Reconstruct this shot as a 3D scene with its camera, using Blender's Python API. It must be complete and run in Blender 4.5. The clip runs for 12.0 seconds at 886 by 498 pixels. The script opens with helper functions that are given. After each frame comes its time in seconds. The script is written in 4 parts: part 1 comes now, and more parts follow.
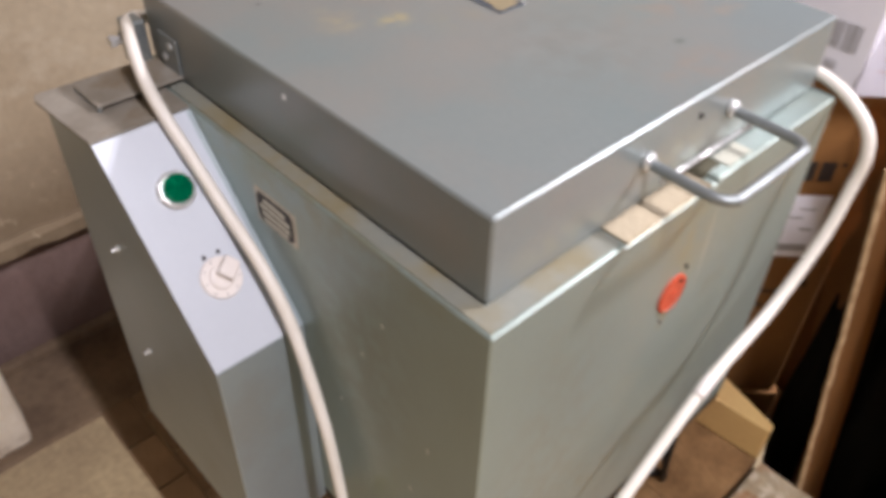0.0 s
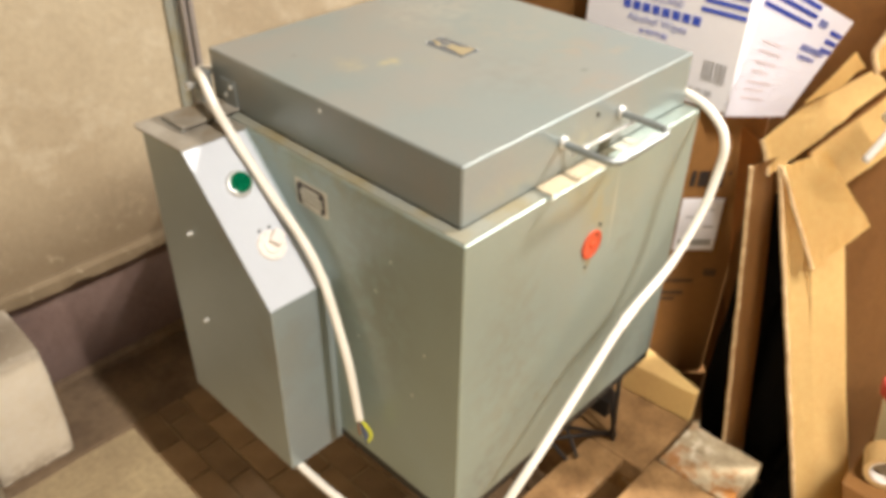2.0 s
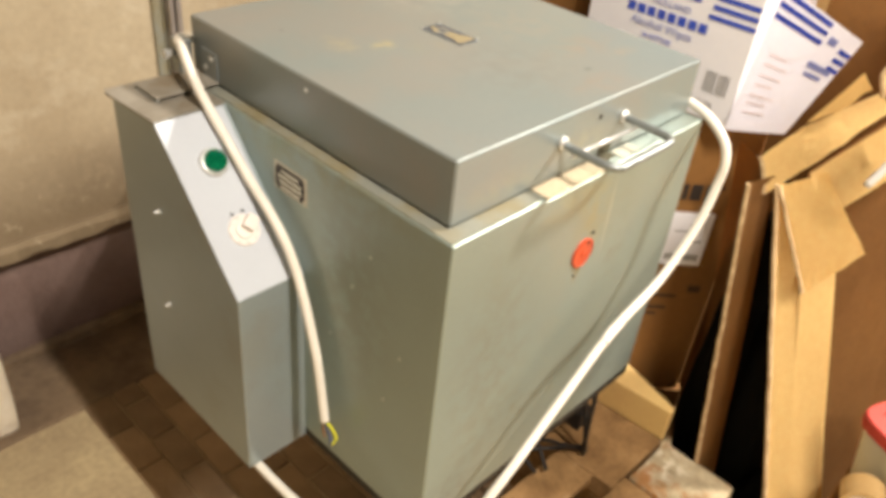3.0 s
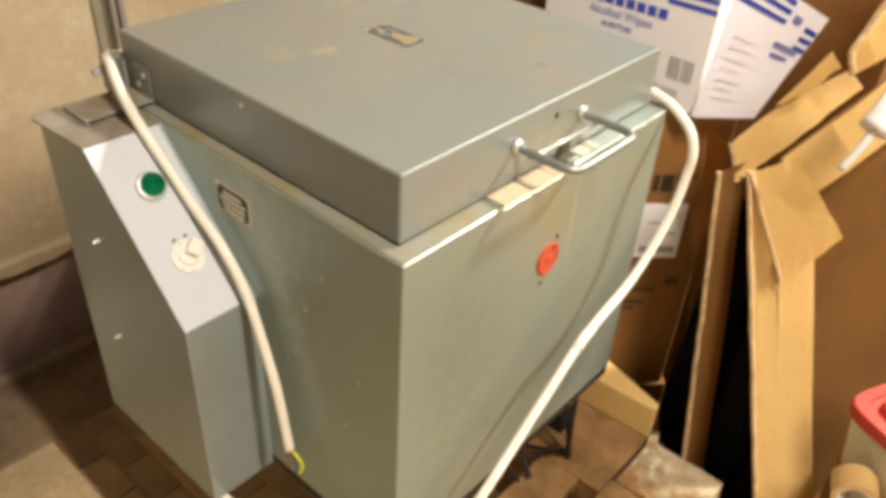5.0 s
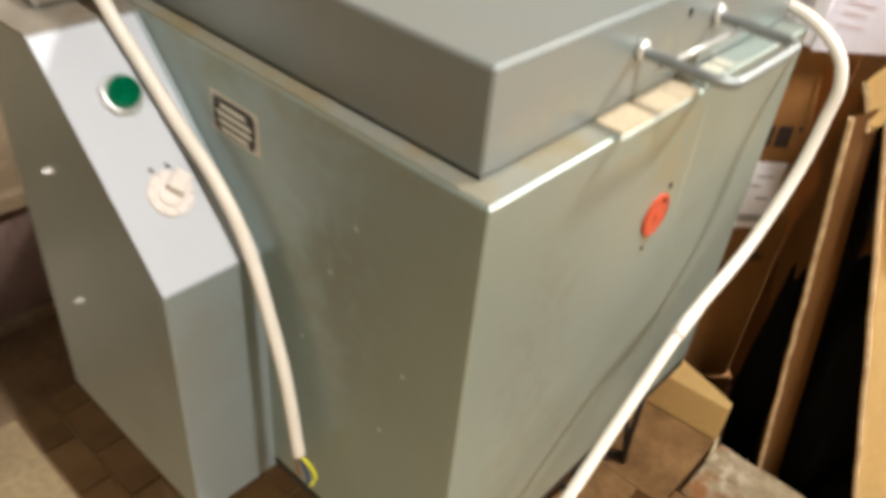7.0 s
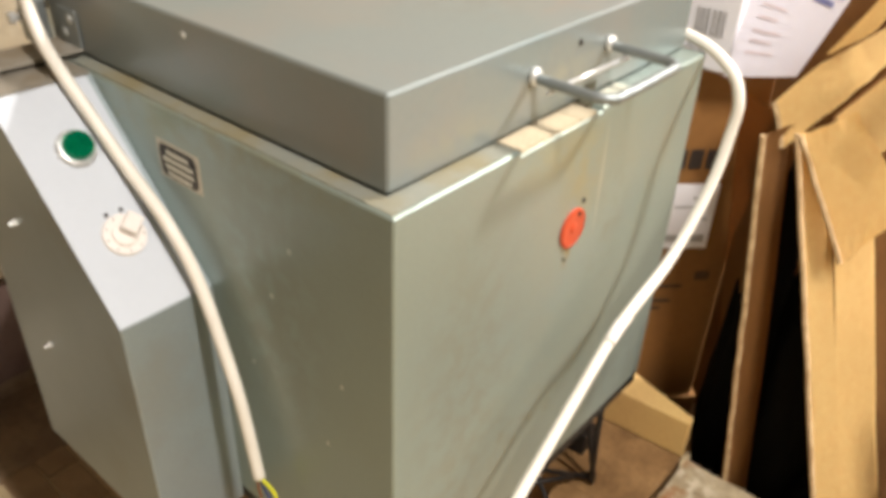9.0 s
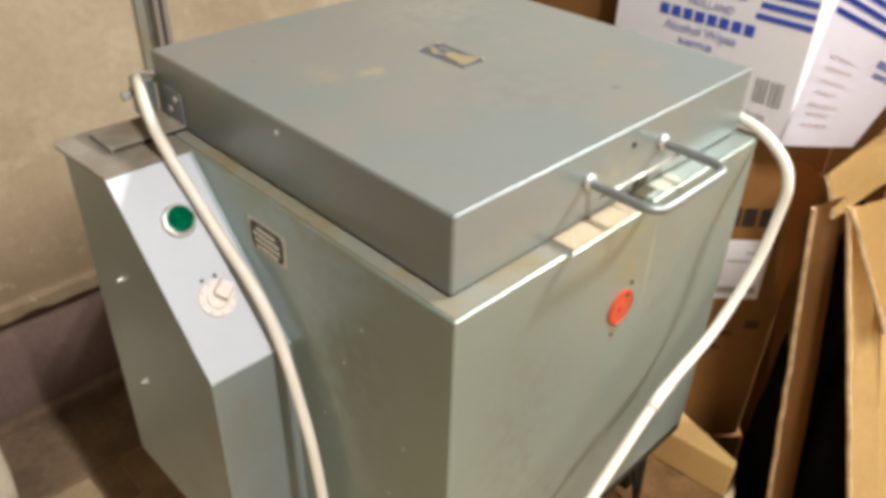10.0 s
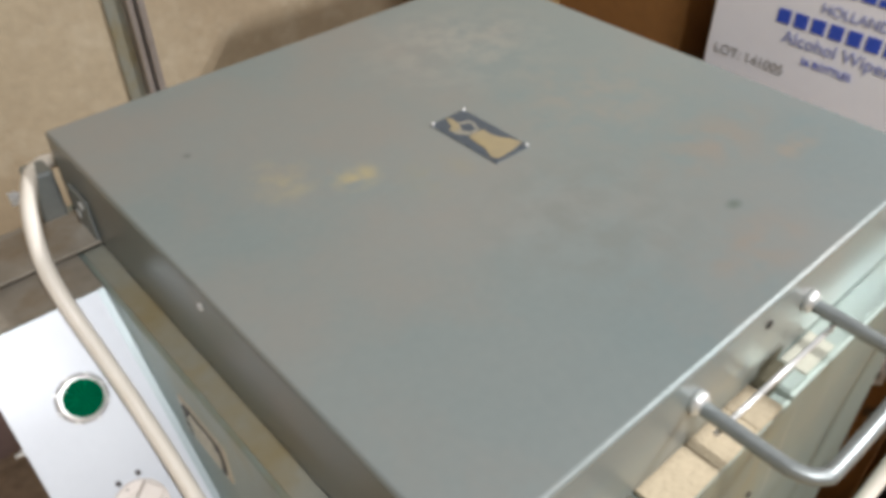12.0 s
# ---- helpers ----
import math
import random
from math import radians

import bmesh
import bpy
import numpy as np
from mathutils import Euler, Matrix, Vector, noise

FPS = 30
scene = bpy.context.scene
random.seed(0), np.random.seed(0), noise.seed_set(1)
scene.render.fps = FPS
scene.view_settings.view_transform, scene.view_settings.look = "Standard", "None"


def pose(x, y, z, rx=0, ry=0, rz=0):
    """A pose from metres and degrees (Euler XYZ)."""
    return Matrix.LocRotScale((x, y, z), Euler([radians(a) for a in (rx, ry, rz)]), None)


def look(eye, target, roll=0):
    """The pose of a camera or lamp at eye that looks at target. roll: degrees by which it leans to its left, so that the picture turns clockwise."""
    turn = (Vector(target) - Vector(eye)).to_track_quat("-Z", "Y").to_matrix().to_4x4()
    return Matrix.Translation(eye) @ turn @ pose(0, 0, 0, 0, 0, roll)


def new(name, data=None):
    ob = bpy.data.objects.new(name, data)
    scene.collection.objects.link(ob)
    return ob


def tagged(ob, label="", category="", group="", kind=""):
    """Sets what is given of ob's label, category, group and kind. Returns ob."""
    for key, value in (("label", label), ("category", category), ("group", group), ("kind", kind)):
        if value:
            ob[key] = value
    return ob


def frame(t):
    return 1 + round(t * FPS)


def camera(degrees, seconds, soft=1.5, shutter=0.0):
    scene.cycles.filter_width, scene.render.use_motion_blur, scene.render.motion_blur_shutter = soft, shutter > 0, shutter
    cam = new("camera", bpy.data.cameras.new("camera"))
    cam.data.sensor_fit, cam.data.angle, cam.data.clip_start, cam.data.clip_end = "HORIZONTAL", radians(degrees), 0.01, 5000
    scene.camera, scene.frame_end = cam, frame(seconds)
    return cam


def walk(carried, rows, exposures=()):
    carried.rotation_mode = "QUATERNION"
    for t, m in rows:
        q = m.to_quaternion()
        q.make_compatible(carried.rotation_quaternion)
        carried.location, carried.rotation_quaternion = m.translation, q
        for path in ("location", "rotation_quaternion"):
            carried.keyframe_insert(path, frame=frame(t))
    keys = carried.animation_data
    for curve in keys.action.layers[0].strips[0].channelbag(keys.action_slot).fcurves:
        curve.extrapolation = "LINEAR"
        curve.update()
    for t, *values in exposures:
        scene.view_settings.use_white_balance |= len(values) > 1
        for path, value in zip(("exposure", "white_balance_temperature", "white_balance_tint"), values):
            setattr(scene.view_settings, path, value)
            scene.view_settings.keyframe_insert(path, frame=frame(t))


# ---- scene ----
cam = camera(58.2, 12.0, soft=4.5, shutter=0.4)
PATH = [
    (0, (-0.284, -0.241, 1.343), (0.771, 0.842, 0.033), 1.9),
    (0.5, (-0.399, -0.377, 1.378), (0.735, 0.683, 0.116), 0.4),
    (1, (-0.481, -0.44, 1.402), (0.63, 0.691, 0.183), -0.8),
    (1.5, (-0.533, -0.469, 1.413), (0.614, 0.667, 0.233), 2.2),
    (2, (-0.525, -0.465, 1.424), (0.668, 0.666, 0.285), 1.0),
    (2.5, (-0.514, -0.439, 1.41), (0.74, 0.642, 0.287), 5.0),
    (3, (-0.499, -0.42, 1.392), (0.74, 0.656, 0.249), 6.4),
    (5, (-0.433, -0.407, 1.385), (0.821, 0.637, 0.228), 3.7),
    (5.5, (-0.414, -0.363, 1.374), (0.774, 0.728, 0.192), 3.5),
    (6, (-0.388, -0.323, 1.353), (0.772, 0.761, 0.136), 3.8),
    (6.5, (-0.384, -0.297, 1.347), (0.78, 0.794, 0.14), 4.0),
    (7, (-0.333, -0.238, 1.216), (0.903, 0.771, 0.01), 6.0),
    (7.2, (-0.306, -0.213, 1.146), (0.981, 0.741, -0.051), 6.5),
    (8.8, (-0.332, -0.322, 1.201), (0.953, 0.706, 0.065), 2.4),
    (9, (-0.347, -0.33, 1.225), (0.954, 0.736, 0.144), 2.3),
    (9.5, (-0.372, -0.356, 1.294), (0.901, 0.772, 0.241), 2.0),
    (10, (-0.358, -0.336, 1.343), (0.824, 0.827, 0.224), 1.8),
    (10.5, (-0.313, -0.26, 1.334), (0.843, 0.882, 0.168), 3.7),
    (11, (-0.229, -0.162, 1.309), (0.888, 0.988, 0.114), 5.5),
    (11.5, (-0.124, -0.139, 1.334), (0.937, 1.007, 0.086), 3.0),
    (12, (-0.101, -0.101, 1.343), (0.911, 1.057, 0.064), -0.8),
]
EXPOSURES = [(0.0, -0.67, 5950, 20), (0.5, -0.47, 6100, 14), (1.0, -0.29, 6400, 10), (1.5, -0.14, 6600, 10), (2.0, -0.11, 6800, 10), (3.0, -0.19, 7100, 10),
             (5.0, -0.38, 7550, 10), (5.5, -0.42, 7300, 10), (6.5, -0.41, 6700, 10), (7.0, -0.43, 6600, 10), (9.0, -0.31, 6600, 10), (9.5, -0.37, 6600, 10),
             (10.5, -0.53, 6150, 10), (11.0, -0.59, 6050, 10), (12.0, -0.78, 6050, 10)]
walk(cam, [(t, look(eye, target, roll)) for t, eye, target, roll in PATH], EXPOSURES)


# ---- light ----
world = bpy.data.worlds.new("world")
scene.world = world
world.use_nodes = True
world.node_tree.nodes["Background"].inputs[0].default_value = (1.0, 0.86, 0.68, 1)
world.node_tree.nodes["Background"].inputs[1].default_value = 0.02


def lamp_area(name, at, target, sx, sy, watts, colour):
    data = bpy.data.lights.new(name, "AREA")
    data.shape, data.size, data.size_y, data.energy, data.color = "RECTANGLE", sx, sy, watts, colour
    ob = new(name, data)
    ob.matrix_world = look(at, target)
    return ob


LAMP_COLOUR = (1.0, 0.942, 0.89)
lamp_area("ceiling_tube_near", (-0.185, -1.38, 2.92), (-0.185, -1.37, 0), 0.06, 1.2, 147, LAMP_COLOUR)
lamp_area("ceiling_tube_side", (2.20, -1.15, 2.92), (2.20, -1.14, 0), 0.05, 0.30, 165, LAMP_COLOUR)
lamp_area("ceiling_tube_far", (2.34, -1.15, 2.92), (2.34, -1.14, 0), 0.05, 0.30, 165, LAMP_COLOUR)


# ---- materials ----
def material(name, colour, rough=0.6, metal=0.0, second=None, amount=0.5, scale=6.0, fine=60.0, bump=0.05, third=None,
             third_scale=2.5, third_edge=(0.55, 0.7), spec=0.5, jitter=0.0, grain=0.14, stains=()):
    """Base colour with blotches at two scales, stains and painted shade with edges of their own, and fine relief."""
    m = bpy.data.materials.new(name)
    m.use_nodes = True
    nt = m.node_tree
    n, l = nt.nodes, nt.links
    b = n["Principled BSDF"]
    b.inputs["Roughness"].default_value = rough
    b.inputs["Metallic"].default_value = metal
    b.inputs["Specular IOR Level"].default_value = spec
    tc = n.new("ShaderNodeTexCoord")
    second = second or tuple(c * 0.8 for c in colour)
    big = n.new("ShaderNodeTexNoise")
    big.inputs["Scale"].default_value, big.inputs["Detail"].default_value = scale, 6
    small = n.new("ShaderNodeTexNoise")
    small.inputs["Scale"].default_value, small.inputs["Detail"].default_value = fine, 4
    for t in (big, small):
        l.new(tc.outputs["Object"], t.inputs["Vector"])
    ramp = n.new("ShaderNodeMapRange")
    ramp.inputs["From Min"].default_value, ramp.inputs["From Max"].default_value = 0.35, 0.7
    ramp.inputs["To Max"].default_value = amount
    l.new(big.outputs["Fac"], ramp.inputs["Value"])
    mix = n.new("ShaderNodeMix")
    mix.data_type = "RGBA"
    mix.inputs["A"].default_value, mix.inputs["B"].default_value = (*colour, 1), (*second, 1)
    l.new(ramp.outputs["Result"], mix.inputs["Factor"])
    out = mix.outputs["Result"]
    speck = n.new("ShaderNodeMix")
    speck.data_type, speck.blend_type = "RGBA", "OVERLAY"
    speck.inputs["Factor"].default_value = grain
    l.new(out, speck.inputs["A"])
    l.new(small.outputs["Fac"], speck.inputs["B"])
    out = speck.outputs["Result"]
    if third:
        spots = n.new("ShaderNodeTexNoise")
        spots.inputs["Scale"].default_value, spots.inputs["Detail"].default_value = third_scale, 8
        spots.inputs["Roughness"].default_value = 0.65
        l.new(tc.outputs["Object"], spots.inputs["Vector"])
        edge = n.new("ShaderNodeMapRange")
        edge.inputs["From Min"].default_value, edge.inputs["From Max"].default_value = third_edge
        l.new(spots.outputs["Fac"], edge.inputs["Value"])
        mix2 = n.new("ShaderNodeMix")
        mix2.data_type = "RGBA"
        mix2.inputs["B"].default_value = (*third, 1)
        l.new(edge.outputs["Result"], mix2.inputs["Factor"])
        l.new(out, mix2.inputs["A"])
        out = mix2.outputs["Result"]
    for centre, radii, tint, strength, lo in stains:
        move = n.new("ShaderNodeVectorMath")
        move.operation = "SUBTRACT"
        move.inputs[1].default_value = centre
        l.new(tc.outputs["Object"], move.inputs[0])
        shrink = n.new("ShaderNodeVectorMath")
        shrink.operation = "DIVIDE"
        shrink.inputs[1].default_value = radii
        l.new(move.outputs["Vector"], shrink.inputs[0])
        away = n.new("ShaderNodeVectorMath")
        away.operation = "LENGTH"
        l.new(shrink.outputs["Vector"], away.inputs[0])
        fall = n.new("ShaderNodeMapRange")
        fall.inputs["From Min"].default_value, fall.inputs["From Max"].default_value = 1.0, 0.2
        l.new(away.outputs["Value"], fall.inputs["Value"])
        patch = n.new("ShaderNodeTexNoise")
        patch.inputs["Scale"].default_value, patch.inputs["Detail"].default_value = 45, 6
        l.new(tc.outputs["Object"], patch.inputs["Vector"])
        cut = n.new("ShaderNodeMapRange")
        cut.inputs["From Min"].default_value, cut.inputs["From Max"].default_value = lo, lo + 0.2
        cut.inputs["To Max"].default_value = strength
        l.new(patch.outputs["Fac"], cut.inputs["Value"])
        both = n.new("ShaderNodeMath")
        both.operation = "MULTIPLY"
        l.new(fall.outputs["Result"], both.inputs[0])
        l.new(cut.outputs["Result"], both.inputs[1])
        spot = n.new("ShaderNodeMix")
        spot.data_type = "RGBA"
        spot.inputs["B"].default_value = (*tint, 1)
        l.new(both.outputs["Value"], spot.inputs["Factor"])
        l.new(out, spot.inputs["A"])
        out = spot.outputs["Result"]
    if jitter:
        info = n.new("ShaderNodeObjectInfo")
        hsv = n.new("ShaderNodeHueSaturation")
        vary = n.new("ShaderNodeMapRange")
        vary.inputs["To Min"].default_value, vary.inputs["To Max"].default_value = 1 - jitter, 1 + jitter
        l.new(info.outputs["Random"], vary.inputs["Value"])
        l.new(vary.outputs["Result"], hsv.inputs["Value"])
        l.new(out, hsv.inputs["Color"])
        out = hsv.outputs["Color"]
    l.new(out, b.inputs["Base Color"])
    rr = n.new("ShaderNodeMapRange")
    rr.inputs["To Min"].default_value, rr.inputs["To Max"].default_value = max(rough - 0.1, 0.03), min(rough + 0.12, 1)
    l.new(big.outputs["Fac"], rr.inputs["Value"])
    l.new(rr.outputs["Result"], b.inputs["Roughness"])
    if bump:
        bp = n.new("ShaderNodeBump")
        bp.inputs["Strength"].default_value, bp.inputs["Distance"].default_value = bump, 0.01
        l.new(small.outputs["Fac"], bp.inputs["Height"])
        l.new(bp.outputs["Normal"], b.inputs["Normal"])
    return m


RUST, TAN, PALE, DARK = (0.42, 0.22, 0.10), (0.42, 0.36, 0.20), (0.33, 0.33, 0.30), (0.05, 0.06, 0.06)
CHIPS = [((0.0, y, z), (0.02, 0.0028, 0.0032), (0.75, 0.75, 0.70), 1.0, 0.0) for y, z in ((0.120, 0.86), (0.150, 0.80), (0.062, 0.745), (0.085, 0.66), (0.19, 0.70))]
PAINT = material("grey_green_enamel", (0.298, 0.362, 0.335), 0.38, 0.55, (0.276, 0.318, 0.270), 0.7, 4, 220, 0.008,
                 third=(0.33, 0.325, 0.25), third_scale=3.0, third_edge=(0.55, 0.85), grain=0.06,
                 stains=[((0.265, 0.0, 0.875), (0.045, 0.05, 0.070), (0.36, 0.33, 0.19), 0.65, 0.34), ((0.250, 0.0, 0.795), (0.012, 0.05, 0.022), (0.30, 0.22, 0.08), 0.8, 0.3),
                         ((0.300, 0.0, 0.860), (0.0035, 0.05, 0.075), (0.48, 0.48, 0.40), 0.75, 0.2), ((0.10, 0.0, 0.70), (0.10, 0.05, 0.25), (0.27, 0.28, 0.22), 0.6, 0.4),
                         ((0.0, 0.16, 0.80), (0.05, 0.10, 0.22), (0.25, 0.265, 0.21), 0.6, 0.35),
                         ((0.215, 0.0, 0.915), (0.09, 0.05, 0.035), (0.36, 0.35, 0.22), 0.55, 0.35), ((0.0, 0.40, 0.915), (0.03, 0.16, 0.03), (0.32, 0.31, 0.20), 0.5, 0.42), ((0.0, 0.22, 0.932), (0.03, 0.24, 0.028), (0.28, 0.285, 0.185), 0.6, 0.40),
                         ((0.20, 0.0, 0.60), (0.16, 0.05, 0.05), (0.25, 0.25, 0.17), 0.5, 0.48), ((0.33, 0.0, 0.80), (0.05, 0.05, 0.10), (0.26, 0.27, 0.20), 0.5, 0.44),
                         ((0.40, 0.0, 0.56), (0.12, 0.05, 0.10), (0.23, 0.25, 0.23), 0.6, 0.45), ((0.06, 0.0, 0.52), (0.07, 0.05, 0.06), (0.22, 0.22, 0.18), 0.5, 0.45)] + CHIPS)
BOX_PAINT = material("blue_grey_enamel", (0.300, 0.352, 0.365), 0.34, 0.4, (0.262, 0.308, 0.315), 0.8, 5, 200, 0.008,
                     third=(0.27, 0.27, 0.235), third_scale=5.0, third_edge=(0.56, 0.85), grain=0.06)
LID_PAINT = material("lid_enamel", (0.200, 0.248, 0.248), 0.32, 0.35, (0.245, 0.263, 0.252), 0.9, 3.5, 160, 0.006,
                     third=(0.275, 0.250, 0.220), third_scale=4.0, third_edge=(0.44, 0.76), grain=0.05,
                     stains=[((0.163, 0.293, 1.02), (0.024, 0.020, 0.05), TAN, 0.85, 0.40), ((0.120, 0.325, 1.02), (0.030, 0.035, 0.05), TAN, 0.5, 0.42),
                             ((0.205, 0.255, 1.02), (0.035, 0.030, 0.05), (0.28, 0.27, 0.19), 0.6, 0.42), ((0.145, 0.312, 1.02), (0.012, 0.012, 0.05), RUST, 0.6, 0.48),
                             ((0.395, 0.150, 1.02), (0.085, 0.040, 0.05), RUST, 0.20, 0.36), ((0.430, 0.105, 1.02), (0.045, 0.015, 0.05), (0.40, 0.27, 0.17), 0.35, 0.38),
                             ((0.300, 0.060, 1.02), (0.06, 0.03, 0.05), RUST, 0.2, 0.40), ((0.331, 0.094, 1.02), (0.009, 0.006, 0.05), (0.10, 0.13, 0.11), 0.7, 0.25),
                             ((0.085, 0.400, 1.02), (0.005, 0.004, 0.05), DARK, 0.6, 0.30), ((0.36, 0.40, 1.02), (0.12, 0.10, 0.05), PALE, 0.6, 0.40),
                             ((0.25, 0.15, 1.02), (0.10, 0.10, 0.05), (0.20, 0.215, 0.20), 0.6, 0.40), ((0.37, 0.26, 1.02), (0.10, 0.08, 0.05), (0.30, 0.27, 0.23), 0.5, 0.40),
                             ((0.10, 0.0245, 0.96), (0.09, 0.02, 0.03), (0.32, 0.31, 0.22), 0.35, 0.35), ((0.24, 0.0245, 0.97), (0.07, 0.02, 0.04), (0.36, 0.35, 0.26), 0.4, 0.35)])
PANEL_PAINT = material("panel_enamel", (0.50, 0.53, 0.57), 0.36, 0.10, (0.44, 0.465, 0.50), 0.6, 8, 200, 0.004, grain=0.03)
DUSTY = material("dusty_ledge", (0.205, 0.212, 0.180), 0.6, 0.1, (0.245, 0.225, 0.155), 0.9, 14, 120, 0.03,
                 third=(0.20, 0.165, 0.085), third_scale=14, third_edge=(0.46, 0.68), grain=0.1)
STEEL = material("zinc_steel", (0.30, 0.33, 0.33), 0.42, 0.7, (0.23, 0.25, 0.245), 0.6, 30, 200, 0.03)
BOLT = material("bright_bolt", (0.72, 0.73, 0.72), 0.3, 0.6, None, 0.3, 40, 200, 0.02)
BLACK_IRON = material("black_iron", (0.012, 0.011, 0.010), 0.55, 0.3, (0.03, 0.02, 0.015), 0.6, 30, 150, 0.05)
RUBBER = material("cream_cable_sheath", (0.76, 0.72, 0.64), 0.45, 0.0, (0.66, 0.61, 0.52), 0.6, 20, 160, 0.03)
FIREBRICK = material("firebrick", (0.38, 0.32, 0.22), 0.9, 0.0, (0.34, 0.29, 0.2), 0.6, 40, 240, 0.25, jitter=0.08)
# The last, widest entry paints the wall's falloff of light towards the ledge.
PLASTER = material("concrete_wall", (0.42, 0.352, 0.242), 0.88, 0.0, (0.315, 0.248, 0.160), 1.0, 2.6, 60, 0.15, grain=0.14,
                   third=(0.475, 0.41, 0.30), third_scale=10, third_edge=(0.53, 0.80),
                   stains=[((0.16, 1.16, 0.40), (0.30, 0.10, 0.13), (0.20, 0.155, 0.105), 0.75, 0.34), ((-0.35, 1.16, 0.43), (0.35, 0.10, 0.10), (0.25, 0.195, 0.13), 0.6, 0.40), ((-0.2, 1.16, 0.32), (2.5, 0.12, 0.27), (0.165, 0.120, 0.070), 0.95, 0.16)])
# SIDE_WALL is toned to bounce fill onto left faces.
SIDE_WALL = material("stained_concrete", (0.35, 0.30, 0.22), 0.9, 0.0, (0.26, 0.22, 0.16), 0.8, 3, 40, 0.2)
# Near-black tone that keeps bounce light out of the shadows.
DIM_WALL = material("dim_unseen_concrete", (0.06, 0.05, 0.04), 0.9, 0.0, (0.04, 0.033, 0.027), 0.8, 3, 40, 0.2)
GUTTER = material("cement_strip", (0.235, 0.165, 0.10), 0.9, 0.0, (0.14, 0.095, 0.06), 1.0, 8, 60, 0.25, grain=0.3)
PLINTH = material("plinth_render", (0.135, 0.086, 0.072), 0.9, 0.0, (0.19, 0.132, 0.115), 0.8, 6, 60, 0.3,
                  third=(0.12, 0.08, 0.07), third_scale=10, third_edge=(0.6, 0.75))
CONCRETE = material("concrete_floor", (0.37, 0.285, 0.17), 0.92, 0.0, (0.50, 0.40, 0.235), 1.0, 5.0, 70, 0.4, grain=0.32,
                    third=(0.20, 0.15, 0.10), third_scale=4, third_edge=(0.58, 0.75))
BRICK = material("paving_brick", (0.31, 0.205, 0.115), 0.9, 0.0, (0.21, 0.135, 0.075), 0.8, 12, 90, 0.35, jitter=0.18)
BLOCK = material("lime_washed_block", (0.86, 0.80, 0.68), 0.9, 0.0, (0.72, 0.64, 0.51), 0.8, 7, 70, 0.3, grain=0.2,
                 third=(0.42, 0.33, 0.23), third_scale=7, third_edge=(0.64, 0.78),
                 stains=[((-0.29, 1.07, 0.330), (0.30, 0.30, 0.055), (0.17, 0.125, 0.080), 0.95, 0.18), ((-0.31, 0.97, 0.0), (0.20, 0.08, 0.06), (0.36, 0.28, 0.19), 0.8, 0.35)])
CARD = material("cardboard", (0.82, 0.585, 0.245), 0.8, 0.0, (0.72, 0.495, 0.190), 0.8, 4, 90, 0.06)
# Colour of the brown cartons; on the leaning sheets it paints shade.
CARD_BROWN_SHADE = material("brown_carton", (0.265, 0.120, 0.030), 0.8, 0.0, (0.20, 0.088, 0.021), 0.7, 5, 90, 0.05)
CARD_EDGE = material("corrugated_edge", (0.60, 0.43, 0.24), 0.9, 0.0, (0.36, 0.23, 0.11), 1.0, 60, 300, 0.4)
WHITE_CARD = material("white_carton", (0.85, 0.84, 0.89), 0.55, 0.0, (0.79, 0.78, 0.82), 0.6, 4, 90, 0.03)
BLUE_INK = material("blue_ink", (0.035, 0.08, 0.50), 0.6, 0.0, None, 0.3, 20, 100, 0)
PALE_INK = material("pale_blue_ink", (0.28, 0.31, 0.58), 0.6, 0.0, None, 0.3, 20, 100, 0)
GREY_INK = material("grey_ink", (0.36, 0.35, 0.35), 0.6, 0.0, None, 0.3, 20, 100, 0)
PINK_INK = material("faded_red_ink", (0.84, 0.75, 0.75), 0.6, 0.0, None, 0.3, 20, 100, 0)
BLACK_INK = material("black_ink", (0.03, 0.02, 0.015), 0.6, 0.0, None, 0.3, 20, 100, 0)
WOOD = material("pine_block", (0.62, 0.42, 0.16), 0.7, 0.0, (0.52, 0.31, 0.12), 0.7, 8, 120, 0.08)
PLANK = material("old_plank", (0.285, 0.165, 0.070), 0.8, 0.0, (0.135, 0.072, 0.028), 1.0, 13, 130, 0.3, grain=0.35, spec=0.2,
                 third=(0.40, 0.30, 0.19), third_scale=24, third_edge=(0.64, 0.76))
FLAKED = material("flaked_white_paint", (0.42, 0.345, 0.225), 0.85, 0.0, (0.17, 0.125, 0.07), 1.0, 16, 120, 0.25, grain=0.3, spec=0.12,
                  third=(0.27, 0.11, 0.03), third_scale=9, third_edge=(0.47, 0.57),
                  stains=[((0.60, -0.085, 0.22), (0.07, 0.06, 0.05), (0.70, 0.62, 0.48), 0.9, 0.46)])
GREEN_LENS = material("green_lens", (0.0, 0.24, 0.12), 0.08, 0.55, (0.0, 0.33, 0.17), 0.6, 60, 300, 0.02)
IVORY = material("ivory_plastic", (0.74, 0.69, 0.64), 0.4, 0.0, (0.66, 0.60, 0.55), 0.6, 50, 200, 0.02)
RED = material("red_enamel_badge", (0.50, 0.062, 0.020), 0.4, 0.0, (0.36, 0.05, 0.018), 0.7, 40, 160, 0.08)
RED_PLASTIC = material("red_plastic", (0.42, 0.035, 0.02), 0.6, 0.0, (0.40, 0.04, 0.03), 0.6, 12, 120, 0.02)
PLATE_DARK = material("dark_plate", (0.022, 0.019, 0.016), 0.5, 0.0, (0.035, 0.03, 0.026), 0.5, 60, 200, 0.02, spec=0.25)
